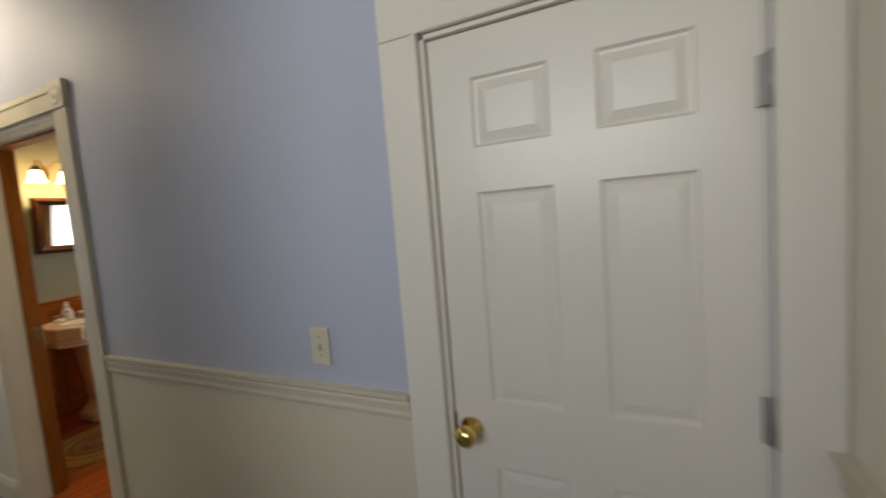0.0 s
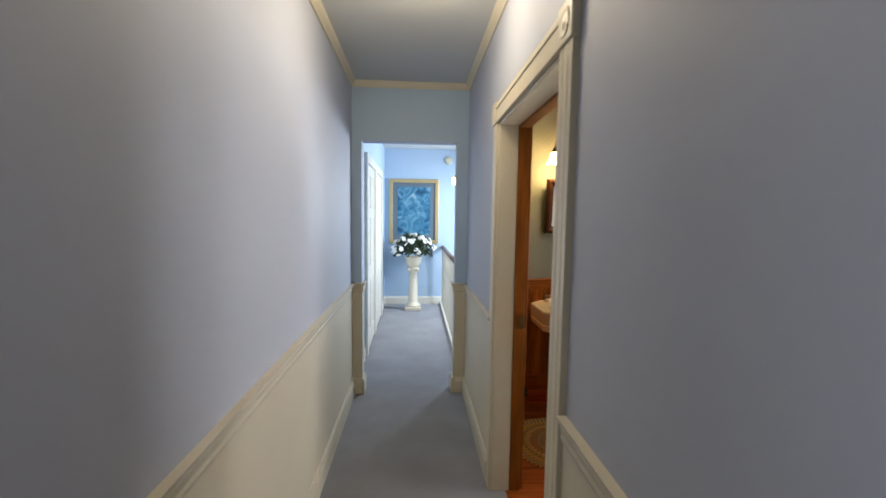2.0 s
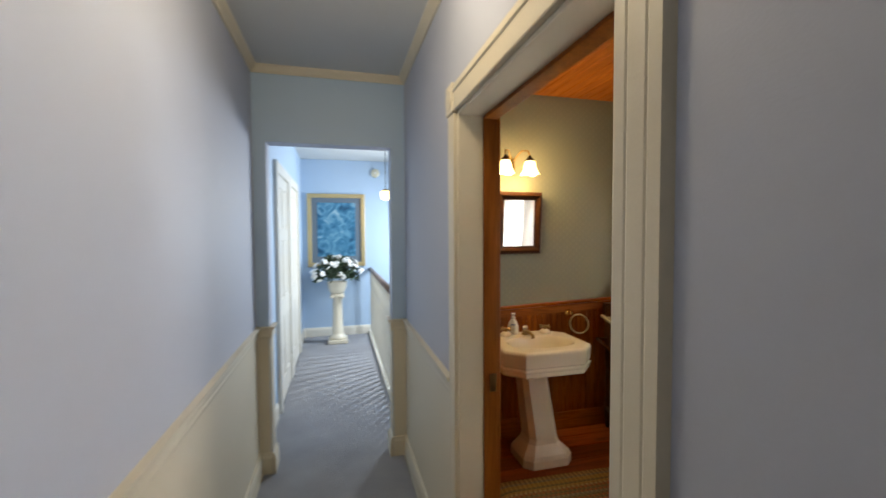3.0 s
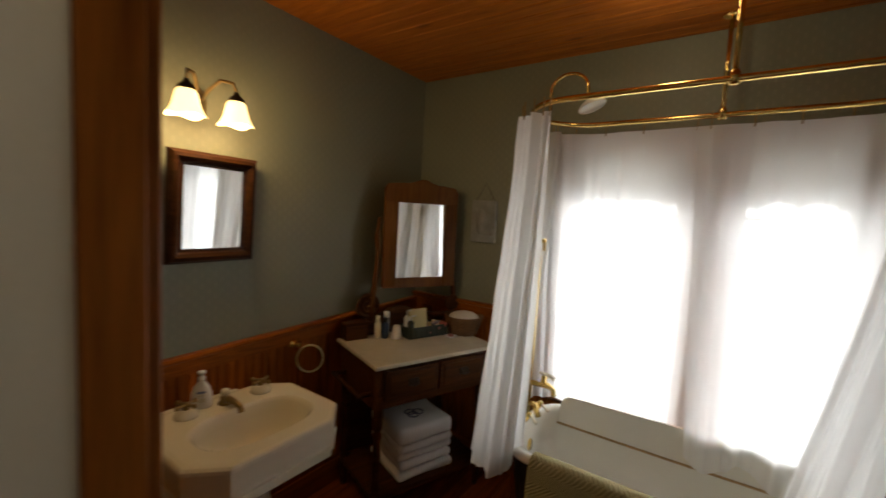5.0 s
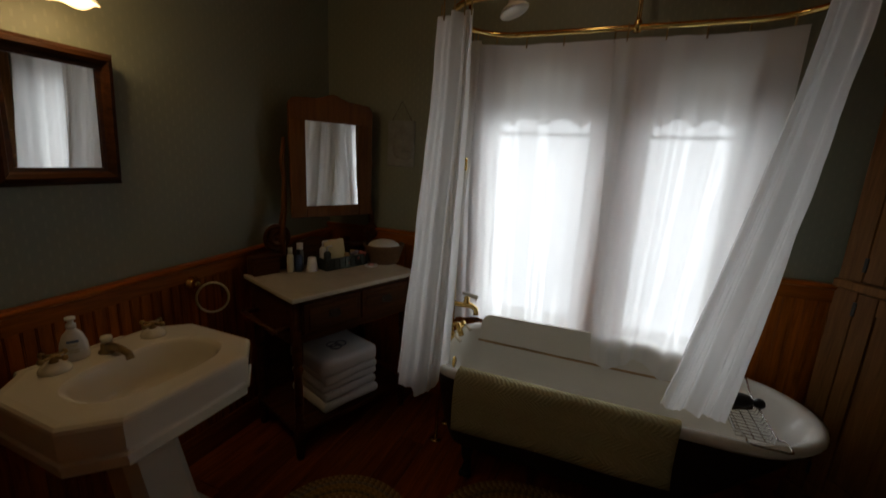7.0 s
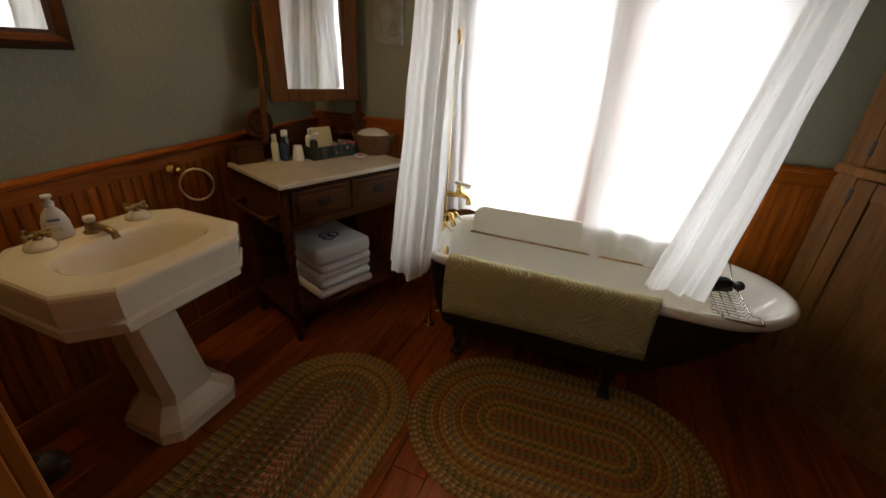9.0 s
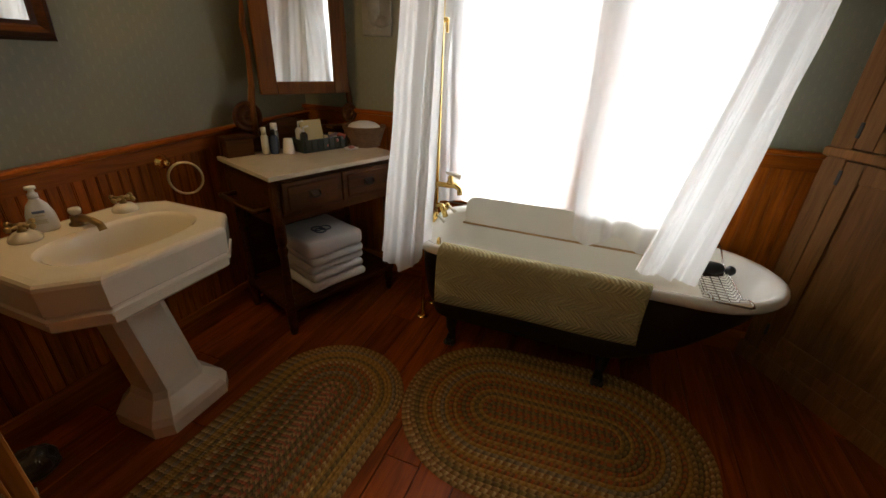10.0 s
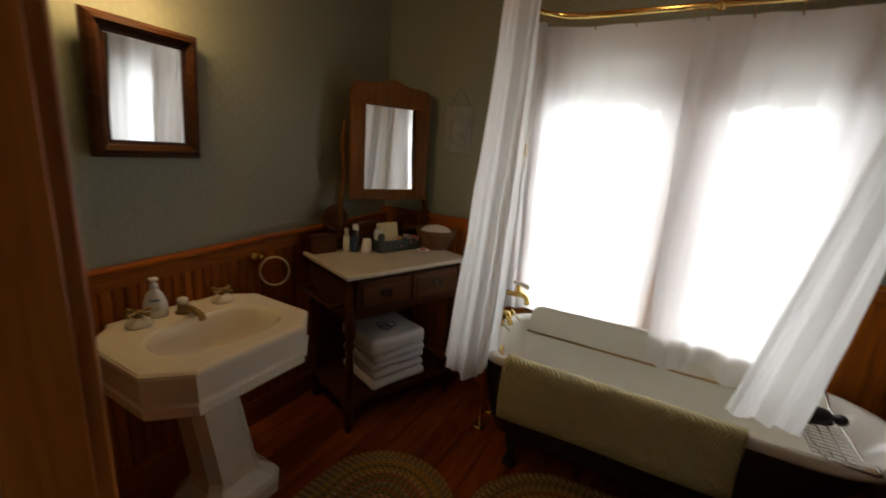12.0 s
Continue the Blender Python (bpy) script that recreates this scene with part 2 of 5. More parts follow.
DARKIRON = paint("dark_bronze", (0.05, 0.035, 0.025), 0.4, 0.8, vary=0.3, grain=90, bump=0.1)
CHROME = paint("nickel_wire", (0.62, 0.60, 0.55), 0.22, 1.0, vary=0.1, grain=60, bump=0.0)
MARBLE = paint("cream_marble", (0.60, 0.535, 0.41), 0.22, vary=0.12, grain=18, bump=0.02, big=5)
SHEER = cloth("white_sheer_cotton", (0.91, 0.90, 0.88), 0.6, gaps=0.10)
LACE = cloth("lace_valance", (0.5, 0.48, 0.44), 0.14, 260)
TERRY = cloth("white_terry", (0.78, 0.77, 0.75), 0.0, 320)
IVORY = paint("ivory_plastic", (0.62, 0.58, 0.44), 0.35, vary=0.03, grain=30, bump=0.0)
WHITEPLASTIC = paint("white_plastic", (0.78, 0.78, 0.76), 0.3, vary=0.02, grain=30, bump=0.0)
GLASSGREEN = paint("green_bottle", (0.035, 0.045, 0.038), 0.12, vary=0.1, grain=20, bump=0.0)
GOLD = paint("gilt_frame", (0.52, 0.40, 0.20), 0.4, 0.5, vary=0.15, grain=60, bump=0.2)
STONE = paint("grey_stone_plaque", (0.26, 0.255, 0.225), 0.8, vary=0.25, grain=50, bump=0.6, big=12)
WICKER = paint("brown_wicker", (0.15, 0.075, 0.03), 0.6, vary=0.35, grain=90, bump=0.5, big=30)
CARD = paint("yellow_card", (0.68, 0.58, 0.30), 0.6, vary=0.04, grain=40, bump=0.0)
PRINTBLUE = paint("blue_print", (0.16, 0.22, 0.40), 0.6, vary=0.1, grain=40, bump=0.0)
PETAL = paint("white_petal", (0.8, 0.8, 0.78), 0.6, vary=0.06, grain=60, bump=0.0, per_object=0.06)
LEAF = paint("green_leaf", (0.045, 0.085, 0.035), 0.5, vary=0.3, grain=40, bump=0.1, per_object=0.3)
DARKROOM = paint("stairwell_dark", (0.2, 0.22, 0.26), 0.7, vary=0.1)
SHADE = glow("lit_glass_shade", (1.0, 0.66, 0.28), SHADE_GLOW)
BULB = glow("lit_bulb_glass", (1.0, 0.80, 0.48), 40.0)
DOME = glow("lit_ceiling_glass", (1.0, 0.86, 0.6), DOME_GLOW)
m_mirror, _nt, _b = nodes_of("mirror_silver")
_b.inputs["Base Color"].default_value = (0.88, 0.89, 0.88, 1)
_b.inputs["Metallic"].default_value, _b.inputs["Roughness"].default_value = 1.0, 0.015
MIRROR = m_mirror
m_glass, _nt, _b = nodes_of("window_glass")
_b.inputs["Transmission Weight"].default_value, _b.inputs["Roughness"].default_value = 1.0, 0.0
_b.inputs["IOR"].default_value = 1.45
GLASS = m_glass


def painting_material():
    m, nt, b = nodes_of("blue_painting")
    v = coords(nt)
    n = node(nt, "ShaderNodeTexNoise", Scale=6.0, Detail=8.0, Distortion=1.5)
    nt.links.new(v, n.inputs["Vector"])
    c = ramp(nt, n.outputs[0], [(0.3, (0.02, 0.07, 0.13)), (0.45, (0.04, 0.16, 0.27)), (0.6, (0.11, 0.28, 0.40)), (0.78, (0.36, 0.5, 0.56))])
    nt.links.new(c, b.inputs["Base Color"])
    b.inputs["Roughness"].default_value = 0.06
    return m


def chevron_material():
    m, nt, b = nodes_of("sage_chevron_cotton")
    v = coords(nt)
    sx = nt.nodes.new("ShaderNodeSeparateXYZ")
    nt.links.new(v, sx.inputs[0])

    def op(kind, p, q=None):
        z = nt.nodes.new("ShaderNodeMath")
        z.operation = kind
        for i, s in enumerate((p, q)):
            if isinstance(s, (int, float)):
                z.inputs[i].default_value = s
            elif s is not None:
                nt.links.new(s, z.inputs[i])
        return z.outputs[0]

    zig = op("ABSOLUTE", op("SUBTRACT", op("FRACT", op("MULTIPLY", op("SUBTRACT", sx.outputs[2], sx.outputs[1]), 9.0)), 0.5))
    h = op("SINE", op("ADD", op("MULTIPLY", sx.outputs[0], 330.0), op("MULTIPLY", zig, 46.0)))
    no = node(nt, "ShaderNodeTexNoise", Scale=300.0, Detail=2.0)
    nt.links.new(v, no.inputs["Vector"])
    c = ramp(nt, no.outputs[0], [(0.3, (0.35, 0.31, 0.155)), (0.7, (0.46, 0.41, 0.215))])
    nt.links.new(c, b.inputs["Base Color"])
    b.inputs["Roughness"].default_value = 0.95
    bp = node(nt, "ShaderNodeBump", Strength=0.5, Distance=0.004)
    nt.links.new(h, bp.inputs["Height"])
    nt.links.new(bp.outputs[0], b.inputs["Normal"])
    return m


PAINTING = painting_material()
CHEVRON = chevron_material()


# ---- mesh helpers ----
def link(name, bm, material, parent=None, label=""):
    bmesh.ops.recalc_face_normals(bm, faces=bm.faces)
    me = bpy.data.meshes.new(name)
    bm.to_mesh(me)
    bm.free()
    for mt in material if isinstance(material, (list, tuple)) else [material]:
        me.materials.append(mt)
    ob = new(name, me)
    if parent is not None:
        ob.parent = parent
    if label:
        ob["label"] = label
    return ob


def part(name, bm, material, parent, label=""):
    return link(name, bm, material, parent, label)


def structure(name, bm, material, label, category):
    return tagged(link(name, bm, material), label, category, kind="structure")


def thing(name, label, category, m=None, group="", kind=""):
    ob = new(name)
    ob.empty_display_size = 0.1
    if m is not None:
        ob.matrix_world = m
    return tagged(ob, label, category, group, kind)


def smooth(bm, on=True):
    for f in bm.faces:
        f.smooth = on
    return bm


def box(x0, x1, y0, y1, z0, z1, bevel=0.0, bm=None, seg=2):
    b2 = bmesh.new()
    bmesh.ops.create_cube(b2, size=1)
    for v in b2.verts:
        v.co = Vector(((x0 + x1) / 2 + v.co.x * (x1 - x0), (y0 + y1) / 2 + v.co.y * (y1 - y0), (z0 + z1) / 2 + v.co.z * (z1 - z0)))
    if bevel:
        bmesh.ops.bevel(b2, geom=list(b2.edges), offset=bevel, segments=seg, profile=0.5, affect="EDGES")
    if bm is None:
        return b2
    return join(bm, b2)


def join(bm, other):
    me = bpy.data.meshes.new("tmp")
    other.to_mesh(me)
    other.free()
    bm.from_mesh(me)
    bpy.data.meshes.remove(me)
    return bm


def moved(bm, m):
    bmesh.ops.transform(bm, matrix=m, verts=list(bm.verts))
    return bm


def loft(rings, closed=True, cap0=True, cap1=True):
    bm = bmesh.new()
    vs = [[bm.verts.new(p) for p in r] for r in rings]
    n = len(vs[0])
    for a, c in zip(vs, vs[1:]):
        for i in range(n if closed else n - 1):
            j = (i + 1) % n
            bm.faces.new((a[i], a[j], c[j], c[i]))
    if closed and cap0:
        bm.faces.new(list(reversed(vs[0])))
    if closed and cap1:
        bm.faces.new(vs[-1])
    return smooth(bm)


def lathe(profile, seg=24, center=(0, 0, 0)):
    """profile: (radius, height) from below; turned about the upright through center."""
    cx, cy, cz = center
    rings = [[(cx + max(r, 0.0004) * math.cos(2 * math.pi * i / seg), cy + max(r, 0.0004) * math.sin(2 * math.pi * i / seg), cz + h) for i in range(seg)] for r, h in profile]
    return loft(rings)


def tube(points, r, seg=10, closed=False):
    """A round bar along points; r: one radius, or one for each point."""
    pts = [Vector(p) for p in points]
    n = len(pts)
    rs = r if isinstance(r, (list, tuple)) else [r] * n
    rings = []
    up = None
    for i, p in enumerate(pts):
        a = pts[(i - 1) % n] if closed or i > 0 else p
        c = pts[(i + 1) % n] if closed or i < n - 1 else p
        t = (c - a).normalized()
        if up is None:
            up = t.orthogonal().normalized()
        up = (up - t * up.dot(t)).normalized()
        side = t.cross(up)
        rings.append([tuple(p + (up * math.cos(2 * math.pi * k / seg) + side * math.sin(2 * math.pi * k / seg)) * rs[i]) for k in range(seg)])
    if closed:
        rings.append(rings[0])
        return loft(rings, True, False, False)
    return loft(rings)


def arc(center, radius, a0, a1, n, plane="xz"):
    out = []
    for i in range(n + 1):
        a = radians(a0 + (a1 - a0) * i / n)
        c, s = radius * math.cos(a), radius * math.sin(a)
        x, y, z = center
        out.append((x + c, y, z + s) if plane == "xz" else (x + c, y + s, z) if plane == "xy" else (x, y + c, z + s))
    return out


def ball(c, r, sx=1, sy=1, sz=1, seg=14):
    prof = [(r * math.sin(math.pi * i / 8), -r * math.cos(math.pi * i / 8)) for i in range(9)]
    bm = lathe(prof, seg)
    return moved(bm, Matrix.Translation(c) @ Matrix.Diagonal((sx, sy, sz, 1)))


def prism(outline, z0, z1, bevel=0.0, seg=2):
    """An upright slab over a closed outline of (x, y)."""
    bm = bmesh.new()
    a = [bm.verts.new((x, y, z0)) for x, y in outline]
    b = [bm.verts.new((x, y, z1)) for x, y in outline]
    n = len(a)
    bm.faces.new(list(reversed(a)))
    bm.faces.new(b)
    for i in range(n):
        bm.faces.new((a[i], a[(i + 1) % n], b[(i + 1) % n], b[i]))
    if bevel:
        bmesh.ops.bevel(bm, geom=list(bm.edges), offset=bevel, segments=seg, profile=0.5, affect="EDGES")
    return bm


def moulding(profile, p0, p1, out):
    """A straight moulding: profile of (proud, height) swept from p0 to p1; out: the way it stands proud."""
    o = Vector((out[0], out[1], 0))
    rings = [[tuple(Vector(p) + o * d + Vector((0, 0, h))) for d, h in profile] for p in (p0, p1)]
    return smooth(loft(rings), False)


RAIL = [(0, -0.075), (0.010, -0.075), (0.014, -0.062), (0.012, -0.05), (0.016, -0.03), (0.014, -0.022), (0.026, -0.012), (0.028, 0.0), (0, 0)]
BASE = [(0, 0), (0.018, 0), (0.018, 0.10), (0.012, 0.118), (0.010, 0.128), (0, 0.13)]
CROWN = [(0, 0), (0.038, 0), (0.034, -0.012), (0.014, -0.034), (0.010, -0.045), (0, -0.045)]
CASING = [(0, 0), (0.017, 0.003), (0.019, 0.008), (0.019, 0.03), (0.017, 0.034), (0.019, 0.038), (0.019, 0.072), (0.017, 0.076), (0.019, 0.08), (0.019, 0.104), (0.0, 0.11)]


def wall_y(x0, x1, y0, y1, z1, holes, z0=0.0):
    """A wall along x, with holes (x0, x1, z0, z1)."""
    bm = bmesh.new()
    xs = x0
    for a, c, lo, hi in sorted(holes):
        box(xs, a, y0, y1, z0, z1, bm=bm)
        if lo > z0:
            box(a, c, y0, y1, z0, lo, bm=bm)
        if hi < z1:
            box(a, c, y0, y1, hi, z1, bm=bm)
        xs = c
    box(xs, x1, y0, y1, z0, z1, bm=bm)
    return bm


def wall_x(x0, x1, y0, y1, z1, holes, z0=0.0):
    bm = wall_y(y0, y1, x0, x1, z1, holes, z0)
    for v in bm.verts:
        v.co.x, v.co.y = v.co.y, v.co.x
    return bm


# ---- hall, landing and bathroom shell ----
H = 2.545
XW, YN, XE, HB = -0.05, 2.293, 3.2, 2.53
SOUTH, EAST = -0.942, 4.63
structure("floor_hall", box(-0.12, EAST, SOUTH, 0.075, -0.12, 0.0), CARPET, "grey cut-pile carpet on the hall floor", "carpet")
structure("floor_landing", box(-3.5, -0.12, -0.95, 0.06, -0.25, 0.0), CARPET, "grey carpet on the sunlit landing", "carpet")
structure("floor_start", box(1.6, 5.6, -3.6, SOUTH, -0.12, 0.0), CARPET, "grey carpet in the room behind", "carpet")
structure("subfloor", box(XW - 0.1, XE, 0.075, YN, -0.12, -0.012), DARKWOOD, "dark underfloor below the boards", "floor")
structure("ceiling_hall", box(-0.12, EAST + 0.12, SOUTH - 0.12, 0.15, H, H + 0.1), CEIL, "plain white painted plaster ceiling", "ceiling")
structure("ceiling_landing", box(-3.62, -0.12, -1.07, 1.5, 2.6, 2.7), CEIL, "white ceiling over the landing", "ceiling")
structure("ceiling_start", box(1.6, 5.6, -3.72, SOUTH - 0.12, H, H + 0.1), CEIL, "white ceiling of the room behind", "ceiling")


def two_sided(ob, axis, sign, material):
    """Give the faces that look one way along an axis a second material."""
    ob.data.materials.append(material)
    for p in ob.data.polygons:
        if p.normal[axis] * sign > 0.5:
            p.material_index = 1
    return ob


DOOR = (1.252, 2.155, 0.0, 1.967)
wn_ = structure("wall_north", wall_y(-0.17, EAST + 0.12, 0.0, 0.15, H, [DOOR, (3.85, 4.53, 0.0, 1.84)]), BLUE, "blue painted plaster wall along the hall", "wall")
two_sided(wn_, 1, 1, PAPER)
structure("wall_south", wall_y(-0.12, EAST + 0.12, SOUTH - 0.12, SOUTH, H, [(3.3, 4.58, 0.0, 2.3)]), BLUE, "blue painted plaster wall facing the doors", "wall")
structure("wall_east", box(EAST, EAST + 0.12, SOUTH, 0.0, 0, H), WHITE, "white painted end wall of the hall", "wall")
pw = structure("wall_partition", wall_x(-0.12, 0.0, SOUTH, 0.0, H, [(-0.865, -0.095, 0.0, 2.085)]), BLUE, "blue wall with an open uncased passage to the landing", "wall")
two_sided(pw, 0, -1, LANDING_BLUE)
structure("wall_landing_west", box(-3.62, -3.5, -1.07, 1.5, -2.6, 2.6), LANDING_BLUE, "pale blue wall at the end of the landing", "wall")
structure("wall_landing_south", box(-3.5, -0.12, -1.07, -0.95, 0, 2.6), LANDING_BLUE, "pale blue wall beside the landing doors", "wall")
structure("wall_stair_north", wall_y(-3.5, -0.17, 1.38, 1.5, 2.6, [(-3.25, -1.95, 0.95, 2.35)], -2.6), LANDING_BLUE, "pale blue stairwell wall with a window", "wall")
structure("floor_stairwell", box(-3.5, -0.17, 0.06, 1.38, -2.7, -2.6), DARKROOM, "dim floor at the foot of the stairwell", "floor")
structure("wall_stair_side", box(-3.5, -0.17, 0.045, 0.058, -2.6, -0.25), LANDING_BLUE, "pale blue wall below the landing edge", "wall")
ww = structure("wall_west", box(-0.17, XW, 0.15, YN + 0.13, -2.6, 2.6), LANDING_BLUE, "green papered bathroom wall behind the basin", "wall")
two_sided(ww, 0, 1, PAPER)
WIN = [(1.04, 1.60, 0.60, 2.0), (1.805, 2.22, 0.60, 2.0)]
structure("wall_window", wall_y(XW, XE + 0.12, YN, YN + 0.13, 2.6, WIN), PAPER, "green papered wall with two windows behind the bath", "wall")
structure("wall_bath_east", box(XE, XE + 0.12, 0.15, YN, 0, 2.6), PAPER, "green papered end wall of the bathroom", "wall")
structure("wall_start_room", wall_x(5.6, 5.72, -3.6, SOUTH - 0.12, H, []), BLUE, "plain blue wall of the room behind", "wall")
structure("wall_start_west", wall_x(1.5, 1.6, -3.6, SOUTH - 0.12, H, []), BLUE, "plain blue wall of the room behind", "wall")
structure("wall_start_south", wall_y(1.5, 5.72, -3.72, -3.6, H, [(2.5, 4.7, 1.5, 2.45)]), BLUE, "plain blue wall with a window", "wall")
# unseen panel, added to keep sky light out of the closet door gaps
structure("closet_light_stop", box(3.8, 4.6, 0.40, 0.45, 0, 2.2), CREAM, "unseen panel added to stop light leaking round the closet door", "wall")

# bathroom ceiling of narrow boards, one mesh
bm = bmesh.new()
y = 0.15
while y < YN - 0.005:
    box(XW, XE, y + 0.0015, min(y + 0.083, YN), HB, HB + 0.02, bevel=0.004, bm=bm, seg=1)
    y += 0.0845
box(XW, XE, 0.15, YN, HB + 0.021, HB + 0.06, bm=bm)
structure("ceiling_bath", bm, CEILWOOD, "varnished red-brown board ceiling of the bathroom", "ceiling")

# hall dado, rails, baseboards, crown
RZ = 0.935
cas_l, cas_r = DOOR[0], DOOR[1]
dado = bmesh.new()
for a, c in ((0.0, cas_l - 0.084), (cas_r + 0.11, 3.74)):
    box(a, c, -0.005, 0.0, 0.0, RZ - 0.02, bm=dado)
box(0.0, 3.21, SOUTH, SOUTH + 0.005, 0.0, RZ - 0.02, bm=dado)
box(EAST - 0.005, EAST, SOUTH, -0.02, 0.0, RZ - 0.02, bm=dado)
box(0.0, 0.005, SOUTH, -0.87, 0.0, RZ - 0.02, bm=dado)
box(0.0, 0.005, -0.09, 0.0, 0.0, RZ - 0.02, bm=dado)
box(-0.12, 0.0, -0.865, -0.860, 0.0, RZ - 0.02, bm=dado)
box(-0.12, 0.0, -0.100, -0.095, 0.0, RZ - 0.02, bm=dado)
structure("dado", dado, CREAM, "cream painted lower wall below the chair rail", "wall panel")
rail = bmesh.new()
base = bmesh.new()
for a, c in ((0.0, cas_l - 0.084), (cas_r + 0.112, 3.738)):
    join(rail, moulding(RAIL, (a, 0, RZ), (c, 0, RZ), (0, -1)))
    join(base, moulding(BASE, (a, -0.005, 0), (c, -0.005, 0), (0, -1)))
join(rail, moulding(RAIL, (0.0, SOUTH, RZ), (3.21, SOUTH, RZ), (0, 1)))
join(base, moulding(BASE, (0.0, SOUTH + 0.005, 0), (3.21, SOUTH + 0.005, 0), (0, 1)))
join(rail, moulding(RAIL, (EAST, SOUTH, RZ), (EAST, -0.022, RZ), (-1, 0)))
join(base, moulding(BASE, (EAST - 0.005, SOUTH, 0), (EAST - 0.005, -0.022, 0), (-1, 0)))
for a, c in ((SOUTH, -0.865), (-0.095, 0.0)):
    join(rail, moulding(RAIL, (0, a, RZ), (0, c, RZ), (1, 0)))
    join(base, moulding(BASE, (0.005, a, 0), (0.005, c, 0), (1, 0)))
join(rail, moulding(RAIL, (-0.12, -0.862, RZ), (0.026, -0.862, RZ), (0, 1)))
join(rail, moulding(RAIL, (-0.12, -0.098, RZ), (0.026, -0.098, RZ), (0, -1)))
join(base, moulding(BASE, (-0.12, -0.860, 0), (0.022, -0.860, 0), (0, 1)))
join(base, moulding(BASE, (-0.12, -0.100, 0), (0.022, -0.100, 0), (0, -1)))
structure("trim_chair_rail", rail, CREAM, "cream moulded chair rail along the hall", "chair rail")
structure("baseboard_hall", base, CREAM, "cream painted baseboard above the carpet", "baseboard")
crown = bmesh.new()
join(crown, moulding(CROWN, (0, 0, H), (EAST, 0, H), (0, -1)))
join(crown, moulding(CROWN, (0, SOUTH, H), (EAST, SOUTH, H), (0, 1)))
join(crown, moulding(CROWN, (0, SOUTH, H), (0, 0, H), (1, 0)))
join(crown, moulding(CROWN, (EAST, SOUTH, H), (EAST, 0, H), (-1, 0)))
structure("trim_crown", crown, CREAM, "narrow cream crown moulding at the ceiling", "moulding")


def upright_casing(x, z1, flip, y=0.0, z0=0.0, wide=1.0):
    """A fluted casing board on the hall face; it starts at x and runs away from the opening."""
    s = -1 if flip else 1
    rings = [[(x + s * h * wide, y - d, z) for d, h in CASING] for z in (z0, z1)]
    return smooth(loft(rings), False)


# bathroom doorway: white casing with corner blocks, white and pine jamb
door_a = thing("door_1", "open bathroom doorway with cream fluted casing and pine jamb", "doorway", kind="structure")
part("casing", upright_casing(cas_l, 1.962, True, wide=0.75), CREAM, door_a)
part("casing", upright_casing(cas_r, 1.962, False), CREAM, door_a)
hb = box(cas_l, cas_r, -0.021, 0.0, 1.968, 2.066, 0.004)
box(cas_l, cas_r, -0.026, 0.0, 2.035, 2.048, 0.003, bm=hb)
part("head_casing", hb, CREAM, door_a)
for x, wd_ in ((cas_l - 0.086, 0.086), (cas_r, 0.112)):
    blk = box(x, x + wd_, -0.026, 0.0, 1.963, 2.074, 0.004)
    join(blk, moved(lathe([(0.039, 0), (0.039, 0.002), (0.036, 0.004), (0.031, 0.002), (0.016, 0.002), (0.011, 0.004), (0.0, 0.005)], 20), Matrix.Translation((x + wd_ / 2, -0.025, 2.018)) @ pose(0, 0, 0, 90)))
    part("corner_block", blk, CREAM, door_a, "cream rosette corner block")
for x, s in ((cas_l, 1), (cas_r, -1)):
    a, c = sorted((x, x + s * 0.012))
    part("jamb", box(a, c, -0.004, 0.094, 0, 1.957, 0.002), CREAM, door_a)
    a, c = sorted((x, x + s * 0.016))
    part("inner_jamb", box(a, c, 0.095, 0.150, 0, 1.952, 0.002), JAMBWOOD, door_a, "varnished pine jamb edge")
part("head_jamb", box(cas_l + 0.012, cas_r - 0.012, -0.004, 0.094, 1.952, 1.967, 0.002), CREAM, door_a)
part("inner_head", box(cas_l + 0.016, cas_r - 0.016, 0.095, 0.150, 1.942, 1.967, 0.002), JAMBWOOD, door_a, "varnished pine jamb edge")
for a, c in ((cas_l - 0.10, cas_l), (cas_r, cas_r + 0.10)):
    part("inner_casing", box(a, c, 0.151, 0.170, 0, 2.0, 0.004), JAMBWOOD, door_a, "varnished pine casing")
part("inner_casing", box(cas_l - 0.10, cas_r + 0.10, 0.151, 0.170, 2.001, 2.10, 0.004), JAMBWOOD, door_a, "varnished pine casing")
part("strike_plate", box(cas_l + 0.016, cas_l + 0.0175, 0.118, 0.146, 0.90, 0.97, 0.0005), OLDBRASS, door_a, "brass strike plate")


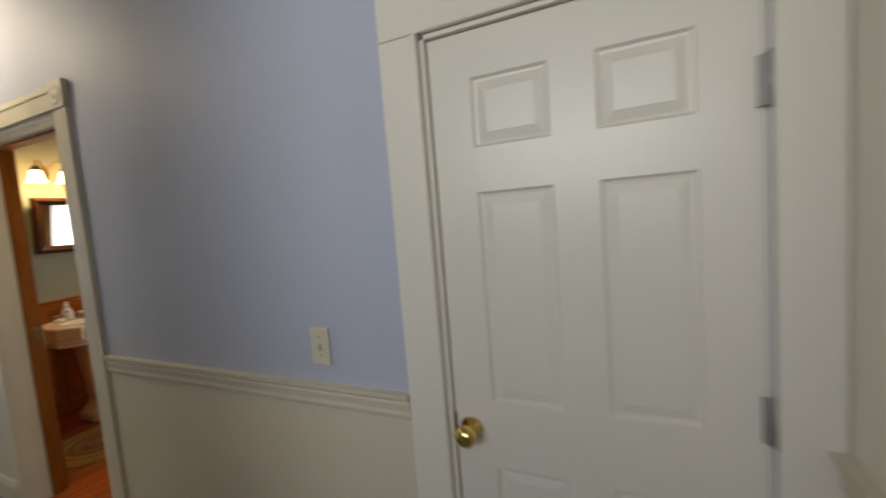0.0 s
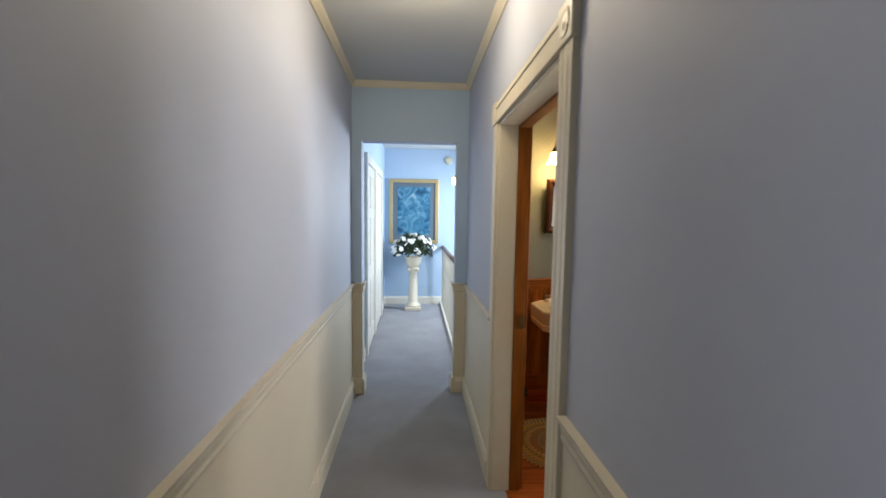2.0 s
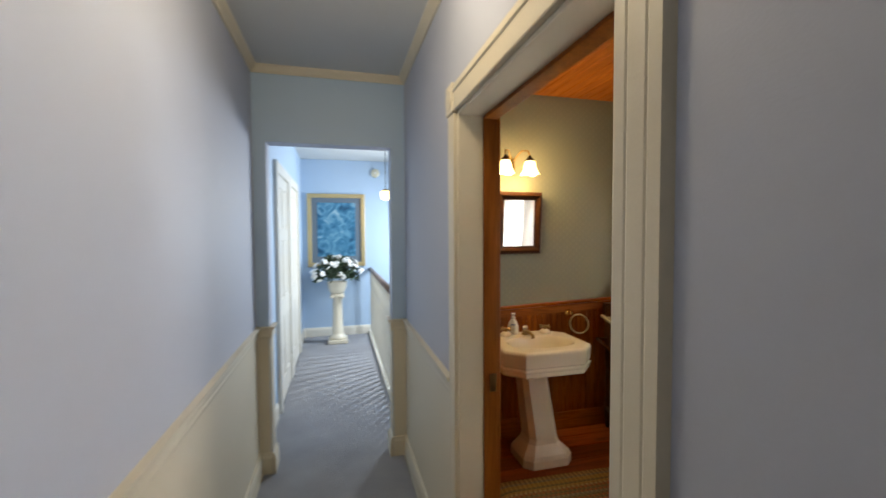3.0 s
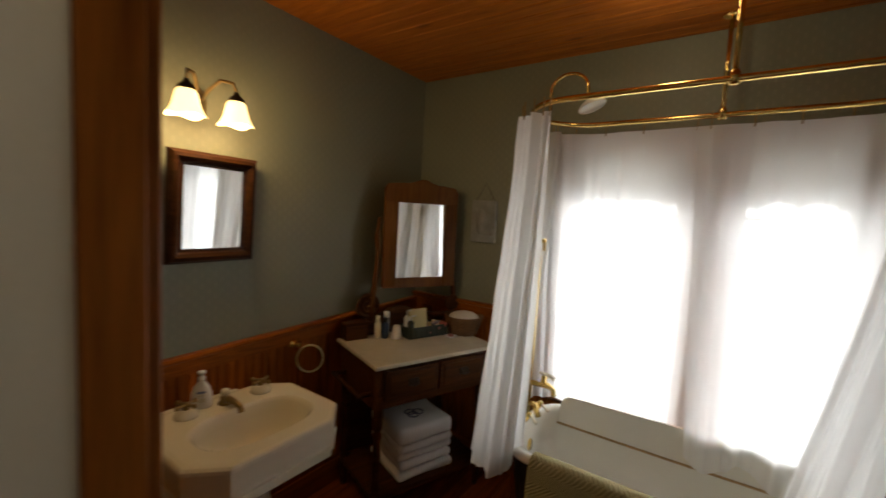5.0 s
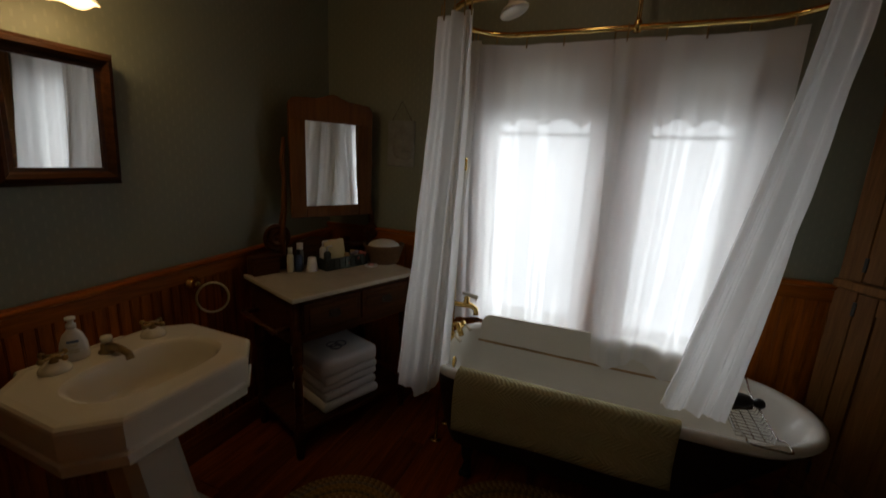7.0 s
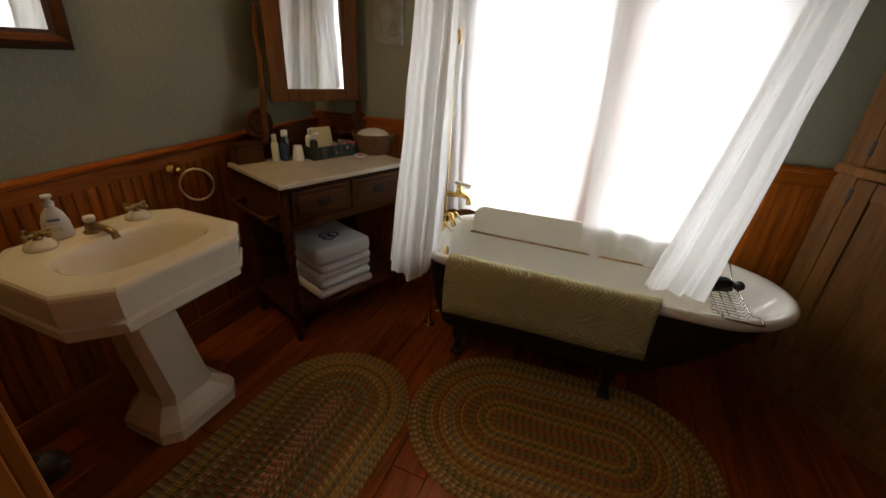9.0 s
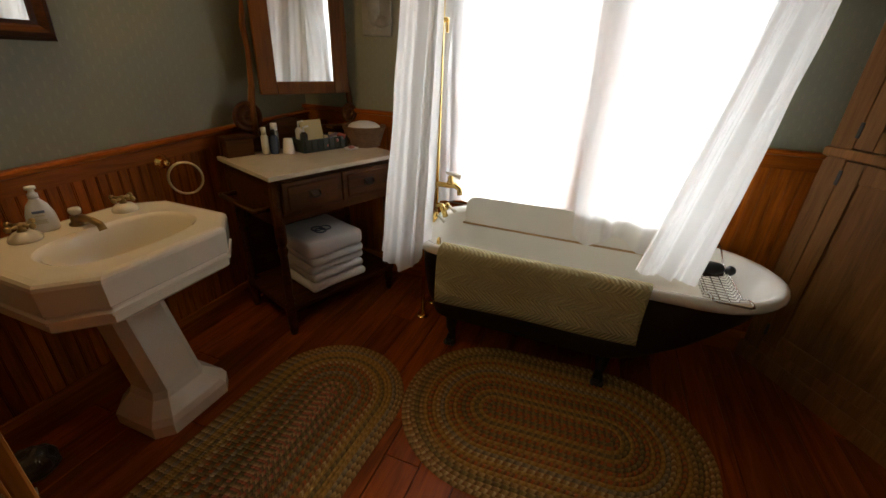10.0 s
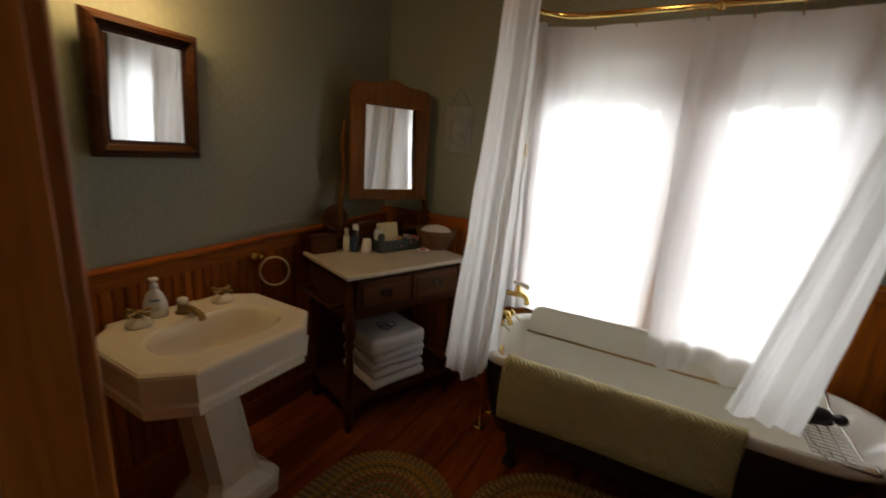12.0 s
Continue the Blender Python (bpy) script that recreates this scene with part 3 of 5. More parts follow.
def panel_door(name, label, x0, x1, z1, y, m=None, knob=True):
    """Six-panel door whose face lies at y, looking towards -y."""
    d = thing(name, label, "door", kind="structure")
    w = x1 - x0
    st = w * 0.155
    mid = w * 0.145
    xs = [(x0 + st, x0 + (w - mid) / 2), (x1 - (w - mid) / 2, x1 - st)]
    zs = [(0.21, 0.76), (0.93, 1.455), (1.56, z1 - 0.105)]
    bm = bmesh.new()
    box(x0, xs[0][0], y, y + 0.035, 0.01, z1, bm=bm)
    box(xs[1][1], x1, y, y + 0.035, 0.01, z1, bm=bm)
    box(xs[0][1], xs[1][0], y, y + 0.035, 0.01, z1, bm=bm)
    for a, c in xs:
        lo = 0.01
        for p, q in zs:
            box(a, c, y, y + 0.035, lo, p, bm=bm)
            lo = q
        box(a, c, y, y + 0.035, lo, z1, bm=bm)
    part("door_leaf", bm, WHITE, d)
    for a, c in xs:
        for p, q in zs:
            e = 0.034
            rg = []
            for inset, dep in ((0.0, 0.0), (0.006, 0.007), (0.012, 0.008), (e, 0.003), (e + 0.001, 0.003)):
                rg.append([(a + inset, y + dep, p + inset), (c - inset, y + dep, p + inset), (c - inset, y + dep, q - inset), (a + inset, y + dep, q - inset)])
            part("panel", smooth(loft(rg, True, False, True), False), WHITE, d)
    return d


NICKEL = paint("dull_nickel", (0.30, 0.29, 0.27), 0.5, 0.3, vary=0.15)
closet = panel_door("door_2", "closed white six-panel door with brass knob", 3.862, 4.522, 1.828, 0.012)
hd = lathe([(0.0, 0.0), (0.028, 0.002), (0.030, 0.006), (0.012, 0.010), (0.011, 0.026), (0.022, 0.034), (0.028, 0.046), (0.027, 0.056), (0.018, 0.066), (0.0, 0.069)], 24)
part("door_knob", moved(hd, Matrix.Translation((3.905, 0.012, 0.857)) @ pose(0, 0, 0, 90)), BRASS, closet, "polished brass knob")
part("latch_plate", box(3.8615, 3.864, 0.0, 0.03, 0.825, 0.895, 0.0008), OLDBRASS, closet, "brass latch edge")
for z in (1.60, 0.965, 0.22):
    hg = box(4.512, 4.552, 0.0, 0.0135, z - 0.045, z + 0.045, 0.001)
    join(hg, lathe([(0.006, 0), (0.006, 0.1)], 10, (4.5305, -0.002, z - 0.05)))
    part("hinge", hg, NICKEL, closet, "dull nickel hinge")
part("casing", box(3.742, 3.85, -0.02, 0.0, 0, 1.841, 0.003), WHITE, closet)
part("casing_bead", box(3.836, 3.8495, -0.026, -0.0205, 0, 1.84, 0.0025), WHITE, closet)
part("casing", box(4.53, 4.628, -0.02, 0.0, 0, 1.841, 0.003), WHITE, closet)
part("head_casing", box(3.742, 4.628, -0.02, 0.0, 1.842, 1.952, 0.004), WHITE, closet)
part("jamb", box(3.85, 3.86, -0.004, 0.15, 0, 1.83), WHITE, closet)
part("jamb", box(4.524, 4.53, 0.013, 0.15, 0, 1.83), WHITE, closet)
part("head_jamb", box(3.86, 4.524, -0.004, 0.15, 1.83, 1.84), WHITE, closet)
part("stop", box(3.86, 3.872, 0.048, 0.09, 0, 1.83), WHITE, closet)
part("stop", box(4.512, 4.524, 0.048, 0.09, 0, 1.83), WHITE, closet)

# open doorway that the walk starts from
dw = thing("door_3", "open doorway with plain white casing", "doorway", kind="structure")
for a, c in ((3.21, 3.3), (4.58, 4.628)):
    part("casing", box(a, c, SOUTH, SOUTH + 0.018, 0, 2.3, 0.003), WHITE, dw)
part("head_casing", box(3.21, 4.628, SOUTH, SOUTH + 0.018, 2.301, 2.38, 0.003), WHITE, dw)

# light switch
sw = thing("light_switch", "ivory plastic switch plate on the blue wall", "switch")
part("plate", box(3.405, 3.475, -0.007, -0.0005, 0.99, 1.105, 0.003), IVORY, sw)
part("toggle", box(3.434, 3.446, -0.018, -0.007, 1.036, 1.058, 0.003), IVORY, sw)
for z in (1.02, 1.075):
    part("screw", moved(lathe([(0.003, 0), (0.003, 0.001), (0, 0.0014)], 8), Matrix.Translation((3.44, -0.007, z)) @ pose(0, 0, 0, 90)), CHROME, sw)

# hall ceiling lamp
hl = thing("ceiling_lamp", "lit frosted glass bowl lamp with brass rim", "ceiling lamp")
part("canopy", lathe([(0.13, 0), (0.135, 0.012), (0.12, 0.03), (0.10, 0.034)], 32, (1.62, -0.43, H - 0.034)), BRASS, hl)
bowl = part("glass_bowl", lathe([(0.0, 0.0), (0.05, 0.005), (0.092, 0.020), (0.118, 0.042), (0.128, 0.065), (0.128, 0.077)], 32, (1.62, -0.43, H - 0.111)), DOME, hl, "lit frosted glass bowl")
bowl.visible_shadow = False

# ---- landing ----
bl = bmesh.new()
join(bl, moulding(BASE, (-3.5, -0.95, 0), (-3.5, 0.06, 0), (1, 0)))
join(bl, moulding(BASE, (-3.5, -0.95, 0), (-2.72, -0.95, 0), (0, 1)))
join(bl, moulding(BASE, (-0.8, -0.95, 0), (-0.12, -0.95, 0), (0, 1)))
structure("baseboard_landing", bl, WHITE, "white baseboard round the landing", "baseboard")


def landing_door(x0, x1, label):
    d = panel_door("door_4", label, x0, x1, 2.03, 0.0)
    m = Matrix.Translation((x0 + x1, -0.948, 0)) @ pose(0, 0, 0, 0, 0, 180)
    d.matrix_world = m
    part("casing", box(x0 - 0.1, x0, -0.03, 0.0, 0, 2.035, 0.003), WHITE, d)
    part("casing", box(x1, x1 + 0.1, -0.03, 0.0, 0, 2.035, 0.003), WHITE, d)
    part("head_casing", box(x0 - 0.1, x1 + 0.1, -0.03, 0.0, 2.036, 2.13, 0.003), WHITE, d)
    for p in d.children:
        if p.name.startswith(("door_leaf", "panel")):
            p.location.y = -0.016
    return d


landing_door(-1.70, -0.98, "closed white six-panel door on the landing")
landing_door(-2.66, -1.92, "closed white six-panel door on the landing")

rl = thing("railing", "white balustrade with brown wooden handrail beside the stairwell", "railing")
part("handrail", moved(smooth(loft([[(x, 0.03 + dy, 0.955 + dz) for dy, dz in ((-0.022, 0), (-0.03, 0.012), (-0.03, 0.03), (-0.02, 0.045), (0.02, 0.045), (0.03, 0.03), (0.03, 0.012), (0.022, 0))] for x in (-3.49, -0.2)])), Matrix()), HANDRAIL, rl, "brown wooden handrail")
part("shoe_rail", box(-3.49, -0.2, -0.005, 0.065, 0.0, 0.045, 0.004), WHITE, rl)
bal = None
x = -3.38
while x < -0.3:
    prof = [(0.016, 0.045), (0.016, 0.16), (0.010, 0.175), (0.018, 0.2), (0.013, 0.24), (0.018, 0.4), (0.014, 0.62), (0.010, 0.70), (0.016, 0.72), (0.016, 0.955)]
    if bal is None:
        bal = part("baluster", lathe(prof, 8, (0, 0.03, 0)), WHITE, rl)
        bal.location.x = x
    else:
        b2 = bal.copy()
        scene.collection.objects.link(b2)
        b2.location.x = x
    x += 0.105
part("newel", box(-0.2, -0.122, -0.01, 0.07, 0.0, 1.1, 0.006), WHITE, rl)

pc = thing("picture", "blue landscape print behind glass in a gilt frame", "picture")
y0, y1, z0, z1 = -0.87, -0.045, 1.03, 2.10
for nm, a in (("frame_rail", (y0, y1, z1 - 0.06, z1)), ("frame_rail", (y0, y1, z0, z0 + 0.06)), ("frame_stile", (y0, y0 + 0.06, z0 + 0.06, z1 - 0.06)), ("frame_stile", (y1 - 0.06, y1, z0 + 0.06, z1 - 0.06))):
    part(nm, box(-3.499, -3.465, a[0], a[1], a[2], a[3], 0.006), GOLD, pc)
part("mat_board", box(-3.498, -3.484, y0 + 0.06, y1 - 0.06, z0 + 0.06, z1 - 0.06), paint("slate_mat_board", (0.12, 0.16, 0.20), 0.3, vary=0.05), pc, "slate blue mat board")
part("print", box(-3.484, -3.480, y0 + 0.14, y1 - 0.14, z0 + 0.15, z1 - 0.13), PAINTING, pc, "blue landscape print")

ps = thing("plant_pedestal", "white fluted plaster column pedestal on the carpet", "pedestal")
px_, py_ = -3.1, -0.46
part("base", box(px_ - 0.13, px_ + 0.13, py_ - 0.13, py_ + 0.13, 0, 0.05, 0.008), CHINA, ps)
fl = []
for r, h in ((0.115, 0.05), (0.115, 0.08), (0.085, 0.11), (0.075, 0.14), (0.068, 0.45), (0.062, 0.60), (0.08, 0.63), (0.095, 0.66), (0.095, 0.68)):
    k = 0.06 if 0.13 < h < 0.61 else 0.0
    fl.append([(px_ + r * (1 - k * (i % 2)) * math.cos(2 * math.pi * i / 32), py_ + r * (1 - k * (i % 2)) * math.sin(2 * math.pi * i / 32), h) for i in range(32)])
part("column", loft(fl), CHINA, ps)
for s in range(4):
    a = radians(45 + 90 * s)
    part("scroll", ball((px_ + 0.1 * math.cos(a), py_ + 0.1 * math.sin(a), 0.645), 0.026, 1, 1, 0.9), CHINA, ps)
fp = thing("flower_bowl", "bowl of white silk flowers and dark leaves on the pedestal", "flower arrangement")
part("bowl", lathe([(0.06, 0.68), (0.10, 0.70), (0.125, 0.76), (0.135, 0.84), (0.14, 0.85), (0.125, 0.85), (0.1, 0.8)], 28, (px_, py_, 0)), CHINA, fp)
rng = random.Random(4)
leaf = bmesh.new()
for i in range(760):
    a, e, r = rng.uniform(0, 6.28), rng.uniform(-0.35, 1.35), rng.uniform(0.10, 0.32)
    c = Vector((px_ + r * math.cos(a) * math.cos(e), py_ + 1.05 * r * math.cos(a + 1.57) * math.cos(e), 0.95 + 0.85 * r * math.sin(e)))
    u = Vector((rng.gauss(0, 1), rng.gauss(0, 1), rng.gauss(0, 1))).normalized()
    v = u.orthogonal().normalized()
    L, W = rng.uniform(0.03, 0.055), rng.uniform(0.012, 0.02)
    q = [leaf.verts.new(c + u * s * L + v * t * W + u.cross(v) * w_ * 0.006) for s, t, w_ in ((-1, 0, 0), (-0.2, 1, 1), (1, 0, -1), (-0.2, -1, 1))]
    leaf.faces.new(q)
tagged(part("foliage", leaf, LEAF, fp, "dark green leaves"), kind="stuff")
petal = None
for i in range(46):
    a, e = i * 2.39996, rng.uniform(-0.35, 1.4)
    r = 0.27 + 0.05 * rng.random()
    c = (px_ + r * math.cos(a) * math.cos(e), py_ + 1.1 * r * math.sin(a) * math.cos(e), 0.96 + 0.8 * r * math.sin(e))
    if petal is None:
        fb = bmesh.new()
        for k in range(5):
            t = 2 * math.pi * k / 5
            join(fb, ball((0.021 * math.cos(t), 0.021 * math.sin(t), 0.003 * (k % 2)), 0.022, 1, 0.8, 0.45, 8))
        petal = part("blossom", fb, PETAL, fp, "white silk blossom")
        ob = petal
    else:
        ob = petal.copy()
        scene.collection.objects.link(ob)
    ob.location = c
    ob.rotation_euler = (rng.uniform(-1, 1), rng.uniform(0.2, 1.3), a)
sd = thing("smoke_detector", "round white smoke detector high on the wall", "smoke detector")
part("cover", moved(lathe([(0.065, 0), (0.065, 0.02), (0.055, 0.032), (0.02, 0.036), (0.0, 0.036)], 28), Matrix.Translation((-3.499, 0.115, 2.42)) @ pose(0, 0, 0, 0, 90)), IVORY, sd)
part("test_button", moved(lathe([(0.014, 0), (0.014, 0.006), (0, 0.007)], 14), Matrix.Translation((-3.463, 0.115, 2.42)) @ pose(0, 0, 0, 0, 90)), WHITEPLASTIC, sd)
pl = thing("pendant_lamp", "lit pendant lantern hanging in the stairwell", "pendant lamp")
part("cord", tube([(-2.0, 0.10, 2.03), (-2.0, 0.10, 2.598)], 0.004, 6), DARKIRON, pl)
part("cap", lathe([(0.05, 0), (0.03, 0.02), (0.01, 0.03)], 16, (-2.0, 0.10, 2.0)), OLDBRASS, pl)
g_ = part("glass", lathe([(0.02, 0), (0.05, 0.02), (0.055, 0.07), (0.05, 0.10)], 18, (-2.0, 0.10, 1.90)), SHADE, pl, "lit amber glass")
g_.visible_shadow = False
wl = thing("window_3", "white framed stairwell window", "window", kind="structure")
for a in ((-3.25, -3.20, 0.95, 2.35), (-2.0, -1.95, 0.95, 2.35), (-3.2, -2.0, 0.95, 1.0), (-3.2, -2.0, 2.3, 2.35), (-3.2, -2.0, 1.63, 1.67)):
    part("window_frame", box(a[0], a[1], 1.40, 1.45, a[2], a[3], 0.004), WHITE, wl)


# ---- bathroom: windows ----
for i, (a, c, lo, hi) in enumerate(WIN):
    wd = thing("window_%d" % (i + 1), "white sash window with bright daylight behind the curtain", "window", kind="structure")
    for nm, q in (("window_frame", (a, a + 0.035, lo, hi)), ("window_frame", (c - 0.035, c, lo, hi)), ("window_frame", (a + 0.035, c - 0.035, lo, lo + 0.045)), ("window_frame", (a + 0.035, c - 0.035, hi - 0.04, hi)), ("meeting_rail", (a + 0.035, c - 0.035, 1.655, 1.675))):
        part(nm, box(q[0], q[1], YN + 0.05, YN + 0.09, q[2], q[3], 0.003), WHITE, wd)
    for lo2, hi2 in ((lo + 0.045, 1.655), (1.675, hi - 0.04)):
        p_ = part("pane", box(a + 0.035, c - 0.035, YN + 0.068, YN + 0.072, lo2, hi2), GLASS, wd)
        p_.visible_shadow = False
    part("window_sill", box(a - 0.06, c + 0.06, YN - 0.03, YN + 0.045, lo - 0.025, lo + 0.002, 0.004), STAINED_X, wd, "red-brown wooden sill")
    for nm, q in (("casing", (a - 0.085, a, lo + 0.003, hi)), ("casing", (c, c + 0.085, lo + 0.003, hi)), ("head_casing", (a - 0.085, c + 0.085, hi + 0.001, hi + 0.09))):
        part(nm, box(q[0], q[1], YN - 0.016, YN, q[2], q[3], 0.003), STAINED, wd, "red-brown wooden casing")
    vl = thing("lace_valance", "scalloped lace valance at the window head", "valance")
    bm = bmesh.new()
    N = 36
    rows_ = []
    for r in range(6):
        row = []
        for k in range(N + 1):
            s = k / N
            bot = 1.70 + 0.045 * abs(math.cos(3 * math.pi * s))
            z = 1.98 + (bot - 1.98) * r / 5
            row.append(bm.verts.new((a + s * (c - a), YN + 0.035 + 0.006 * math.sin(26 * s), z)))
        rows_.append(row)
    for r in range(5):
        for k in range(N):
            bm.faces.new((rows_[r][k], rows_[r][k + 1], rows_[r + 1][k + 1], rows_[r + 1][k]))
    part("lace", smooth(bm), LACE, vl)
    part("rod", tube([(a, YN + 0.035, 1.983), (c, YN + 0.035, 1.983)], 0.006, 8), BRASS, vl)
structure("ground_outside", box(-30, 30, 3.0, 60, -3.2, -3.0), paint("lawn", (0.08, 0.11, 0.04), 0.9, vary=0.3), "grass below the windows", "ground")

# ---- washstand in the corner: x along its front, y towards its back ----
WS = pose(0.447, 1.386, 0, 0, 0, 70)
LW, DW, HW = 0.74, 0.50, 0.87
ws = thing("washstand", "dark oak washstand with cream marble top and drawers", "washstand", WS)
part("marble_top", box(-0.015, LW + 0.015, -0.015, DW, HW - 0.022, HW, 0.004), MARBLE, ws, "cream marble top")
part("side_panel", box(0.01, 0.035, 0.03, DW - 0.02, 0.62, HW - 0.023, 0.003), DARKWOOD, ws)
part("side_panel", box(LW - 0.035, LW - 0.01, 0.03, DW - 0.02, 0.62, HW - 0.023, 0.003), DARKWOOD, ws)
part("apron", box(0.036, LW - 0.036, 0.022, 0.04, 0.63, HW - 0.023, 0.002), DARKWOOD, ws)
part("back_panel", box(0.03, LW - 0.03, DW - 0.035, DW - 0.015, 0.18, HW - 0.023), DARKWOOD, ws)
for a, c in ((0.05, 0.365), (0.378, LW - 0.05)):
    dr = part("drawer", box(a, c, 0.004, 0.0215, 0.672, 0.826, 0.004), DARKWOOD, ws)
    part("drawer_panel", box(a + 0.025, c - 0.025, -0.002, 0.004, 0.692, 0.806, 0.004), DARKWOOD, dr)
    mx_ = (a + c) / 2
    hp = box(mx_ - 0.03, mx_ + 0.03, -0.005, -0.0025, 0.735, 0.772, 0.002)
    join(hp, tube([(mx_ - 0.026, -0.007, 0.762), (mx_ - 0.024, -0.02, 0.745), (mx_, -0.024, 0.738), (mx_ + 0.024, -0.02, 0.745), (mx_ + 0.026, -0.007, 0.762)], 0.004, 8))
    part("drawer_pull", hp, DARKIRON, dr, "dark bail pull")
for lx, ly in ((0.035, 0.045), (LW - 0.035, 0.045), (0.035, DW - 0.05), (LW - 0.035, DW - 0.05)):
    part("leg", lathe([(0.016, 0.0), (0.022, 0.03), (0.02, 0.06), (0.026, 0.07), (0.026, 0.18), (0.018, 0.19), (0.026, 0.21), (0.018, 0.24), (0.022, 0.32), (0.018, 0.46), (0.026, 0.49), (0.018, 0.51), (0.026, 0.53), (0.026, HW - 0.023)], 14, (lx, ly, 0)), DARKWOOD, ws)
part("lower_shelf", box(0.012, LW - 0.012, 0.02, DW - 0.036, 0.145, 0.17, 0.004), DARKWOOD, ws)
part("towel_bar", tube([(-0.06, 0.06, 0.70), (-0.06, DW - 0.08, 0.70)], 0.011, 10), DARKWOOD, ws)
for yy in (0.075, DW - 0.095):
    part("bar_arm", tube([(0.01, yy, 0.70), (-0.068, yy, 0.70)], 0.013, 10), DARKWOOD, ws)
sp_out = [(0.0, 0.0), (LW, 0.0), (LW, 0.085), (LW - 0.06, 0.10), (LW * 0.72, 0.105), (LW * 0.6, 0.15), (LW * 0.5, 0.165), (LW * 0.4, 0.15), (LW * 0.28, 0.105), (0.06, 0.10), (0.0, 0.085)]
part("splash_back", moved(prism(sp_out, 0, 0.022, 0.003), Matrix.Translation((0, DW - 0.01, HW)) @ pose(0, 0, 0, 90)), DARKWOOD, ws)
part("candle_shelf", box(-0.005, 0.15, DW - 0.10, DW - 0.033, HW + 0.086, HW + 0.102, 0.003), DARKWOOD, ws)
part("candle_box", box(0.005, 0.14, DW - 0.09, DW - 0.033, HW + 0.001, HW + 0.085, 0.003), DARKWOOD, ws)
part("candle_shelf", box(LW - 0.13, LW + 0.005, DW - 0.10, DW - 0.033, HW + 0.086, HW + 0.102, 0.003), DARKWOOD, ws)
MC = 0.49
for s in (-1, 1):
    xx = MC + s * 0.275
    post = [(xx + s * 0.03, DW - 0.03, 0.95), (xx + s * 0.03, DW - 0.03, 1.08), (xx + s * 0.012, DW - 0.03, 1.20), (xx + s * 0.004, DW - 0.03, 1.36), (xx + s * 0.012, DW - 0.03, 1.46), (xx, DW - 0.03, 1.58)]
    part("mirror_post", tube(post, [0.02, 0.02, 0.015, 0.012, 0.016, 0.008], 10), MIRRORWOOD, ws, "carved wooden mirror arm")
    ear = moved(lathe([(0.0, 0), (0.072, 0.0), (0.077, 0.010), (0.070, 0.022), (0.060, 0.022), (0.054, 0.010), (0.046, 0.010), (0.040, 0.024), (0.030, 0.024), (0.024, 0.012), (0.014, 0.014), (0.0, 0.024)], 24), (Matrix.Translation((xx - 0.055, DW - 0.02, 1.05)) if s < 0 else Matrix.Translation((0.742, DW - 0.08, 1.04)) @ Matrix.Scale(0.72, 4)) @ pose(0, 0, 0, 90))
    part("scroll_ear", ear, DARKWOOD, ws, "carved round scroll")
mf = part("mirror_frame", box(MC - 0.25, MC - 0.163, DW - 0.075, DW - 0.045, 1.150, 1.755, 0.006), MIRRORWOOD, ws, "varnished oak mirror frame")
join_bm = box(MC + 0.163, MC + 0.25, DW - 0.075, DW - 0.045, 1.150, 1.755, 0.006)
part("frame_stile", join_bm, MIRRORWOOD, mf)
part("frame_rail", box(MC - 0.162, MC + 0.162, DW - 0.073, DW - 0.045, 1.150, 1.213, 0.005), MIRRORWOOD, mf)
crest = [(-0.25, 1.675), (-0.25, 1.755), (-0.228, 1.785), (-0.15, 1.792), (-0.10, 1.79), (-0.06, 1.80), (-0.03, 1.818), (0, 1.824), (0.03, 1.818), (0.06, 1.80), (0.10, 1.79), (0.15, 1.792), (0.228, 1.785), (0.25, 1.755), (0.25, 1.675)]
part("crest_rail", moved(prism(crest, 0, 0.03, 0.004), Matrix.Translation((MC, DW - 0.046, 0)) @ pose(0, 0, 0, 90)), MIRRORWOOD, mf)
gl = box(MC - 0.165, MC + 0.165, DW - 0.064, DW - 0.06, 1.211, 1.678)
lg = part("looking_glass", gl, MIRROR, ws, "bevelled mirror glass")
for o_ in (mf, lg):
    o_.matrix_local = Matrix.Translation((MC, DW - 0.06, 0)) @ pose(0, 0, 0, 0, 0, -6.5) @ Matrix.Translation((-MC, 0.06 - DW, 0))


def on_top(u, w, z=0.0):
    """A pose on the washstand: u along its front, w towards its back."""
    return WS @ Matrix.Translation((u, w, z))


def bottle(name, label, prof, material, u, w, cap=None, capm=None):
    b_ = thing(name, label, "bottle", on_top(u, w, HW + 0.0005))
    part("body", lathe(prof, 18), material, b_)
    if cap:
        part("cap", lathe(cap, 16), capm, b_)
    return b_


bottle("lotion_bottle", "slim cream lotion bottle on the marble", [(0.016, 0), (0.018, 0.01), (0.018, 0.09), (0.01, 0.1)], IVORY, 0.19, 0.39, [(0.012, 0.1), (0.012, 0.135), (0.0, 0.137)], IVORY)
bottle("shampoo_bottle", "dark blue shampoo bottle with pale label", [(0.02, 0), (0.022, 0.01), (0.022, 0.08), (0.012, 0.095)], paint("dark_blue_plastic", (0.03, 0.05, 0.10), 0.25, vary=0.1), 0.235, 0.385, [(0.011, 0.095), (0.011, 0.12), (0, 0.122)], BLACK)
bottle("pump_bottle", "grey bottle with white flip cap", [(0.018, 0), (0.019, 0.01), (0.019, 0.1), (0.012, 0.11)], paint("grey_plastic", (0.20, 0.21, 0.2), 0.3), 0.265, 0.425, [(0.017, 0.11), (0.017, 0.145), (0, 0.147)], WHITEPLASTIC)
